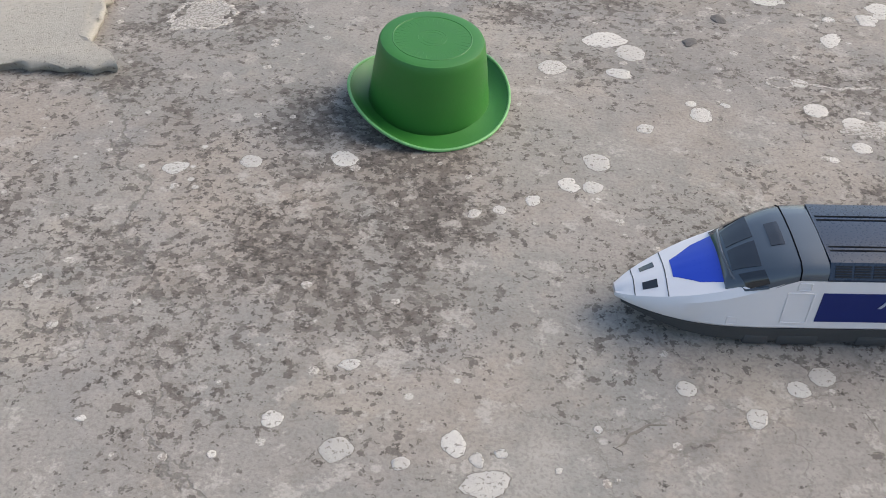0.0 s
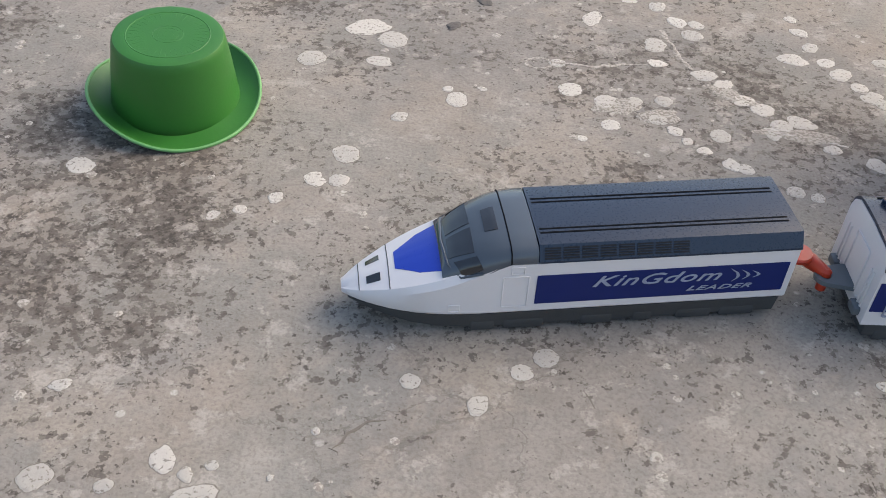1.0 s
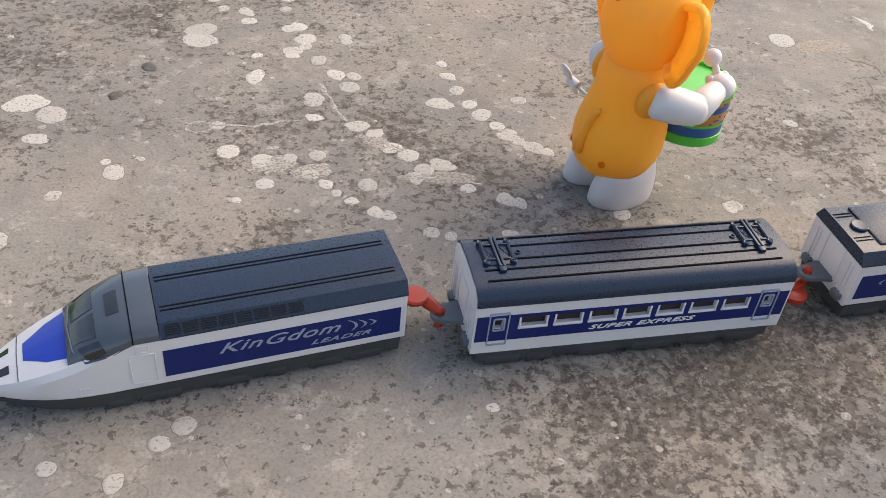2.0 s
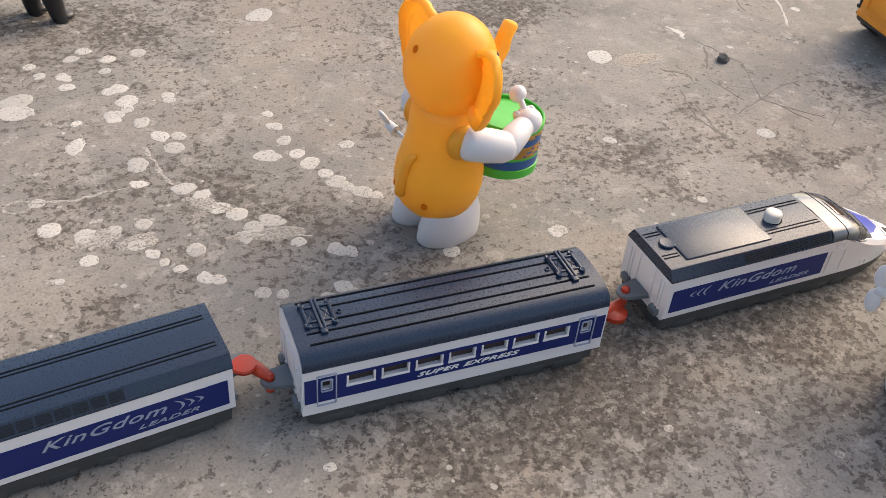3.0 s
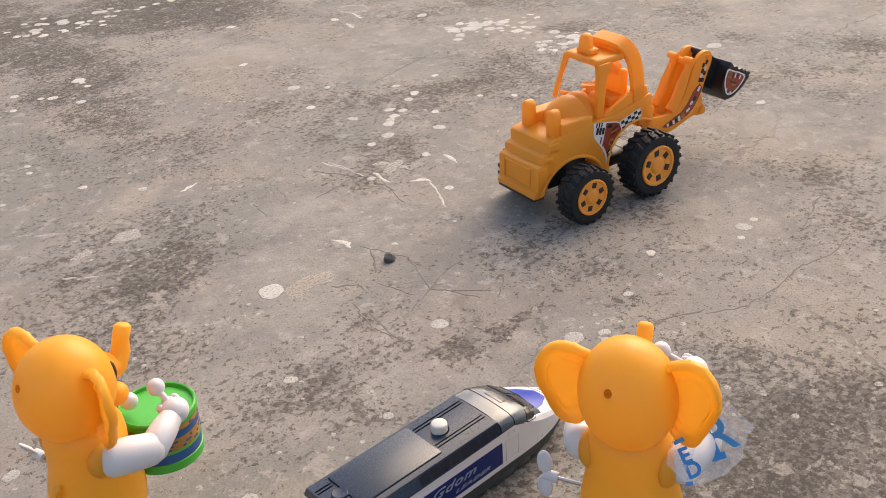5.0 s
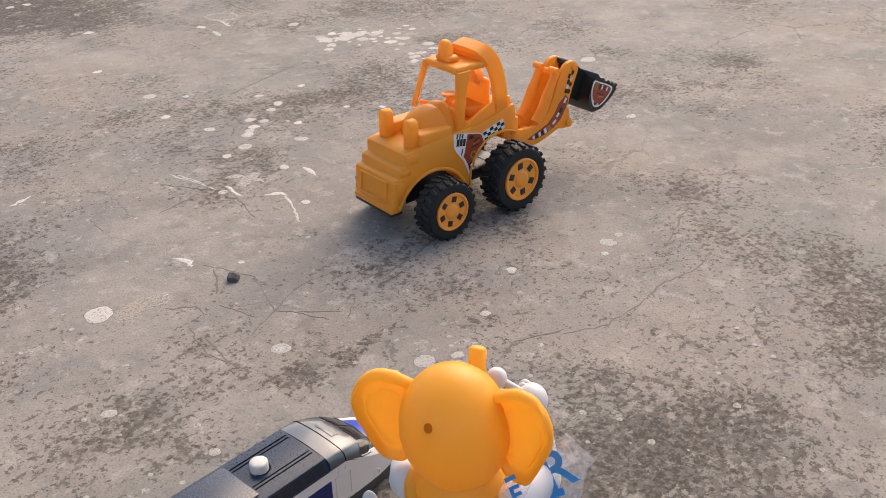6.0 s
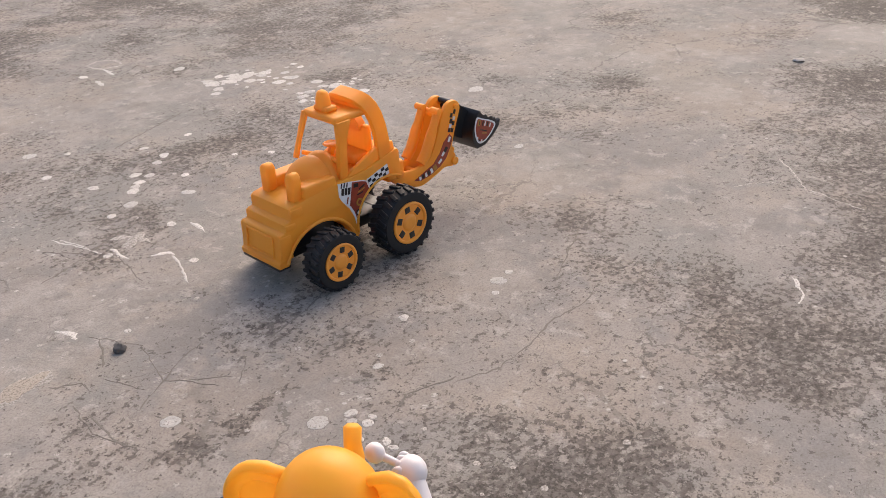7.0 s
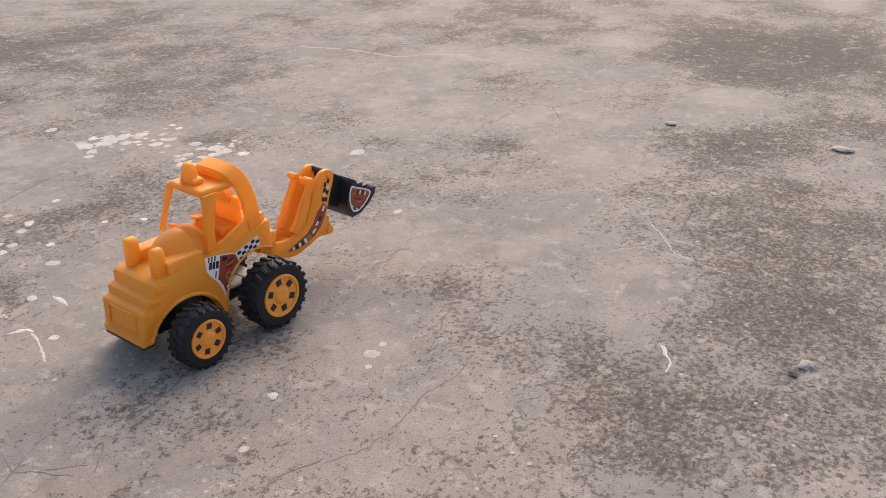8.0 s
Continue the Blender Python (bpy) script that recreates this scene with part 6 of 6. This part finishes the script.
    inner = [(0.2466, 0.1018), (0.2390, 0.0922), (0.2340, 0.0800), (0.2348, 0.0702), (0.2400, 0.0628), (0.2515, 0.0640), (0.2645, 0.0714), (0.2745, 0.0800)]
    bm = bmesh.new()
    prism(bm, shell + inner[::-1], -0.0235, 0.0235)
    prism(bm, [(0.2200, 0.1180), (0.2150, 0.1120), (0.2210, 0.0760), (0.2330, 0.0700), (0.2420, 0.1010)], -0.0080, 0.0080)
    bucket = part("bucket", bm, BLACK, root, "black plastic bucket with toothed lip", sharp=40)
    for s in (-1, 1):
        y0, y1 = s * 0.0226, s * 0.0246
        bm = bmesh.new()
        prism(bm, shell + [(0.2700, 0.0850), (0.2690, 0.0890), (0.2650, 0.0875), (0.2630, 0.0920), (0.2570, 0.0920), (0.2540, 0.0965), (0.2490, 0.0970)], y0, y1)
        cheek = part("bucket_cheek", bm, BLACK, bucket)
        tri = smooth_loop([(0.2390, 0.0965), (0.2480, 0.0930), (0.2600, 0.0880), (0.2690, 0.0810), (0.2600, 0.0705), (0.2490, 0.0650), (0.2400, 0.0665), (0.2355, 0.0760), (0.2350, 0.0870)], 40)
        cx, cz = sum(p[0] for p in tri) / 40, sum(p[1] for p in tri) / 40
        bm = bmesh.new()
        prism(bm, tri, y1 - s * 0.0002, y1 + s * 0.0003)
        part("bucket_sticker", bm, STICKER_W, cheek, "white-edged red sticker")
        bm = bmesh.new()
        prism(bm, [(cx + (x - cx) * 0.86, cz + (z - cz) * 0.86) for x, z in tri], y1, y1 + s * 0.0005)
        part("sticker_field", bm, STICKER_R, cheek)
        for x, z, w, h, t, mat in ((0.2420, 0.0895, 0.0042, 0.0068, 16, BAND_GOLD), (0.2420, 0.0895, 0.0020, 0.0040, 16, STICKER_K), (0.2480, 0.0875, 0.0018, 0.0056, 20, STICKER_K), (0.2515, 0.0862, 0.0018, 0.0050, 20, STICKER_W), (0.2555, 0.0845, 0.0020, 0.0050, 24, STICKER_K), (0.2595, 0.0825, 0.0018, 0.0046, 24, STICKER_W), (0.2490, 0.0790, 0.0110, 0.0012, 24, STICKER_K), (0.2500, 0.0755, 0.0080, 0.0012, 16, BAND_GOLD), (0.2385, 0.0730, 0.0018, 0.0026, 0, STICKER_W), (0.2412, 0.0695, 0.0018, 0.0026, 20, STICKER_K), (0.2450, 0.0682, 0.0018, 0.0024, 30, STICKER_W), (0.2490, 0.0680, 0.0018, 0.0022, 40, STICKER_K)):
            bm = bmesh.new()
            box(bm, (x, y1 + s * 0.0005, z), (w, 0.0006, h), 0, turn=pose(0, 0, 0, 0, t, 0))
            part("sticker_mark", bm, mat, cheek)
    bm = bmesh.new()
    box(bm, (0, 0, 0), (0.0085, 0.0052, 0.0026), 0.0007, turn=pose(0, 0, 0, 0, -42, 0))
    tooth = finish("bucket_tooth", bm, BLACK)
    for k in range(5):
        ob = part("bucket_tooth", tooth, None, bucket)
        ob.matrix_basis = pose(0.2768, -0.0200 + 0.0100 * k, 0.0800)
    # side stickers
    for s in (-1, 1):
        y0 = s * W
        bm = bmesh.new()
        outline = [(0.0323, 0.0899), (0.0480, 0.0876), (0.0640, 0.0838), (0.0690, 0.0815), (0.0730, 0.0712), (0.0655, 0.0650), (0.0590, 0.0560), (0.0553, 0.0440), (0.0545, 0.0385), (0.0515, 0.0390), (0.0490, 0.0500), (0.0440, 0.0600), (0.0360, 0.0700), (0.0325, 0.0760)]
        prism(bm, outline, y0 - s * 0.0001, y0 + s * 0.0003)
        st = part("side_sticker", bm, STICKER_W, body, "white and red side sticker")
        bm = bmesh.new()
        prism(bm, [(0.0500, 0.0862), (0.0640, 0.0828), (0.0680, 0.0808), (0.0714, 0.0716), (0.0640, 0.0652), (0.0576, 0.0564), (0.0540, 0.0450), (0.0526, 0.0450), (0.0500, 0.0540), (0.0455, 0.0625), (0.0470, 0.0720)], y0, y0 + s * 0.0005)
        part("sticker_field", bm, STICKER_R, st)
        for x, z, w, h in ((0.0375, 0.0800, 0.0030, 0.0072), (0.0415, 0.0792, 0.0030, 0.0072), (0.0455, 0.0784, 0.0030, 0.0072)):
            bm = bmesh.new()
            box(bm, (x, y0 + s * 0.0004, z), (w, 0.0006, h), 0, turn=pose(0, 0, 0, 0, 10, 0))
            part("sticker_mark", bm, STICKER_K, st)
        for x, z, r, mat in ((0.0548, 0.0520, 0.0034, STICKER_K), (0.0548, 0.0520, 0.0018, STICKER_W), (0.0572, 0.0625, 0.0042, BAND_GOLD), (0.0572, 0.0625, 0.0022, STICKER_R)):
            bm = bmesh.new()
            n = 20
            prism(bm, [(x + r * math.cos(2 * math.pi * k / n), z + r * math.sin(2 * math.pi * k / n)) for k in range(n)], y0, y0 + s * (0.0008 + (0.0002 if r < 0.003 else 0)))
            part("sticker_mark", bm, mat, st)
        for x, z, w, h, t, mat in ((0.0545, 0.0815, 0.0060, 0.0040, 8, STICKER_K), (0.0615, 0.0775, 0.0080, 0.0013, -22, STICKER_K), (0.0610, 0.0745, 0.0090, 0.0013, -14, BAND_GOLD), (0.0590, 0.0715, 0.0080, 0.0012, -6, STICKER_K), (0.0365, 0.0868, 0.0012, 0.0050, 14, STICKER_K), (0.0400, 0.0862, 0.0012, 0.0050, 14, STICKER_K), (0.0435, 0.0856, 0.0012, 0.0050, 14, STICKER_K), (0.0425, 0.0690, 0.0012, 0.0070, 16, STICKER_R), (0.0460, 0.0655, 0.0012, 0.0070, 16, STICKER_R)):
            bm = bmesh.new()
            box(bm, (x, y0 + s * 0.0005, z), (w, 0.0006, h), 0, turn=pose(0, 0, 0, 0, t, 0))
            part("sticker_mark", bm, mat, st)
        # chequered strip along the sill
        bm = bmesh.new()
        prism(bm, [(0.0690, 0.0825), (0.0975, 0.0905), (0.0995, 0.0798), (0.0735, 0.0712)], y0 - s * 0.0001, y0 + s * 0.0003)
        strip = part("chequer_strip", bm, STICKER_W, body, "black and white chequered strip")
        for i in range(6):
            for j in range(3):
                if (i + j) % 2 == 0:
                    bm = bmesh.new()
                    x, z = 0.0728 + 0.0045 * i + 0.0010 * j, 0.0808 + 0.0014 * i - 0.0033 * j
                    box(bm, (x, y0 + s * 0.0003, z), (0.0044, 0.0006, 0.0032), 0, turn=pose(0, 0, 0, 0, -17, 0))
                    part("chequer", bm, STICKER_K, strip)
        # arm sticker: chequers on the upper arm, red and white below
        y1 = s * 0.0150
        bm = bmesh.new()
        prism(bm, [(0.2045, 0.0860), (0.2090, 0.0800), (0.2045, 0.0700), (0.1980, 0.0600), (0.1880, 0.0530), (0.1720, 0.0475), (0.1580, 0.0460), (0.1480, 0.0490), (0.1640, 0.0545), (0.1780, 0.0590), (0.1880, 0.0680), (0.1950, 0.0790)], y1 - s * 0.0001, y1 + s * 0.0004)
        arm_st = part("arm_sticker", bm, STICKER_R, root, "red, white and black sticker along the arm")
        for x, z, t, w, h, mat in ((0.2135, 0.1090, -66, 0.0050, 0.0030, STICKER_K), (0.2085, 0.1062, -66, 0.0050, 0.0030, STICKER_K), (0.2120, 0.1020, -66, 0.0040, 0.0034, STICKER_W), (0.2075, 0.1000, -66, 0.0050, 0.0034, STICKER_K), (0.2108, 0.0965, -68, 0.0044, 0.0034, STICKER_K), (0.2060, 0.0945, -68, 0.0044, 0.0034, STICKER_W), (0.2045, 0.0905, -68, 0.0050, 0.0034, STICKER_K), (0.2085, 0.0890, -68, 0.0044, 0.0034, STICKER_K), (0.2035, 0.0800, -60, 0.0060, 0.0030, STICKER_W), (0.1975, 0.0700, -50, 0.0060, 0.0040, STICKER_K), (0.1930, 0.0660, -45, 0.0050, 0.0030, STICKER_W), (0.1880, 0.0590, -34, 0.0060, 0.0030, STICKER_W), (0.1800, 0.0545, -24, 0.0050, 0.0060, BAND_GOLD), (0.1745, 0.0525, -20, 0.0034, 0.0060, STICKER_W), (0.1700, 0.0515, -16, 0.0030, 0.0056, STICKER_K), (0.1660, 0.0505, -14, 0.0030, 0.0050, STICKER_W), (0.1615, 0.0500, -10, 0.0034, 0.0046, STICKER_K), (0.1570, 0.0492, -8, 0.0030, 0.0036, STICKER_W)):
            bm = bmesh.new()
            box(bm, (x, y1 + s * 0.0004, z), (w, 0.0006, h), 0, turn=pose(0, 0, 0, 0, t, 0))
            part("sticker_mark", bm, mat, arm_st)


LOADER = (1.0244, 0.5387, -10.5)
build_loader()


# ---- dark moulded toy beast: one plain mesh ----
def build_beast():
    bm = bmesh.new()
    ball(bm, (0, 0, 0.058), (0.050, 0.022, 0.024), 0, 28, 16)
    ball(bm, (-0.052, 0.004, 0.070), (0.022, 0.016, 0.018), 0, 20, 12)
    for x, y in ((0.034, -0.012), (0.020, 0.012), (-0.034, -0.014), (-0.020, 0.012)):
        rod(bm, [(x * 0.9, y, 0.055), (x, y, 0.030), (x * 1.1, y, 0.008), (x * 1.12 + 0.002, y, 0.0)], [0.013, 0.010, 0.0075, 0.0085], 0, 14)
        ball(bm, (x * 1.12 + 0.004, y, 0.004), (0.010, 0.007, 0.0042), 0, 14, 8)
    for v in bm.verts:
        v.co.z = max(v.co.z, 0.0)
    thing("figurine", "black moulded plastic toy beast standing on four legs", "figurine", pose(0.2269, 0.8440, 0, 0, 0, 8), data=finish("figurine", bm, BLACK, 50))


build_beast()
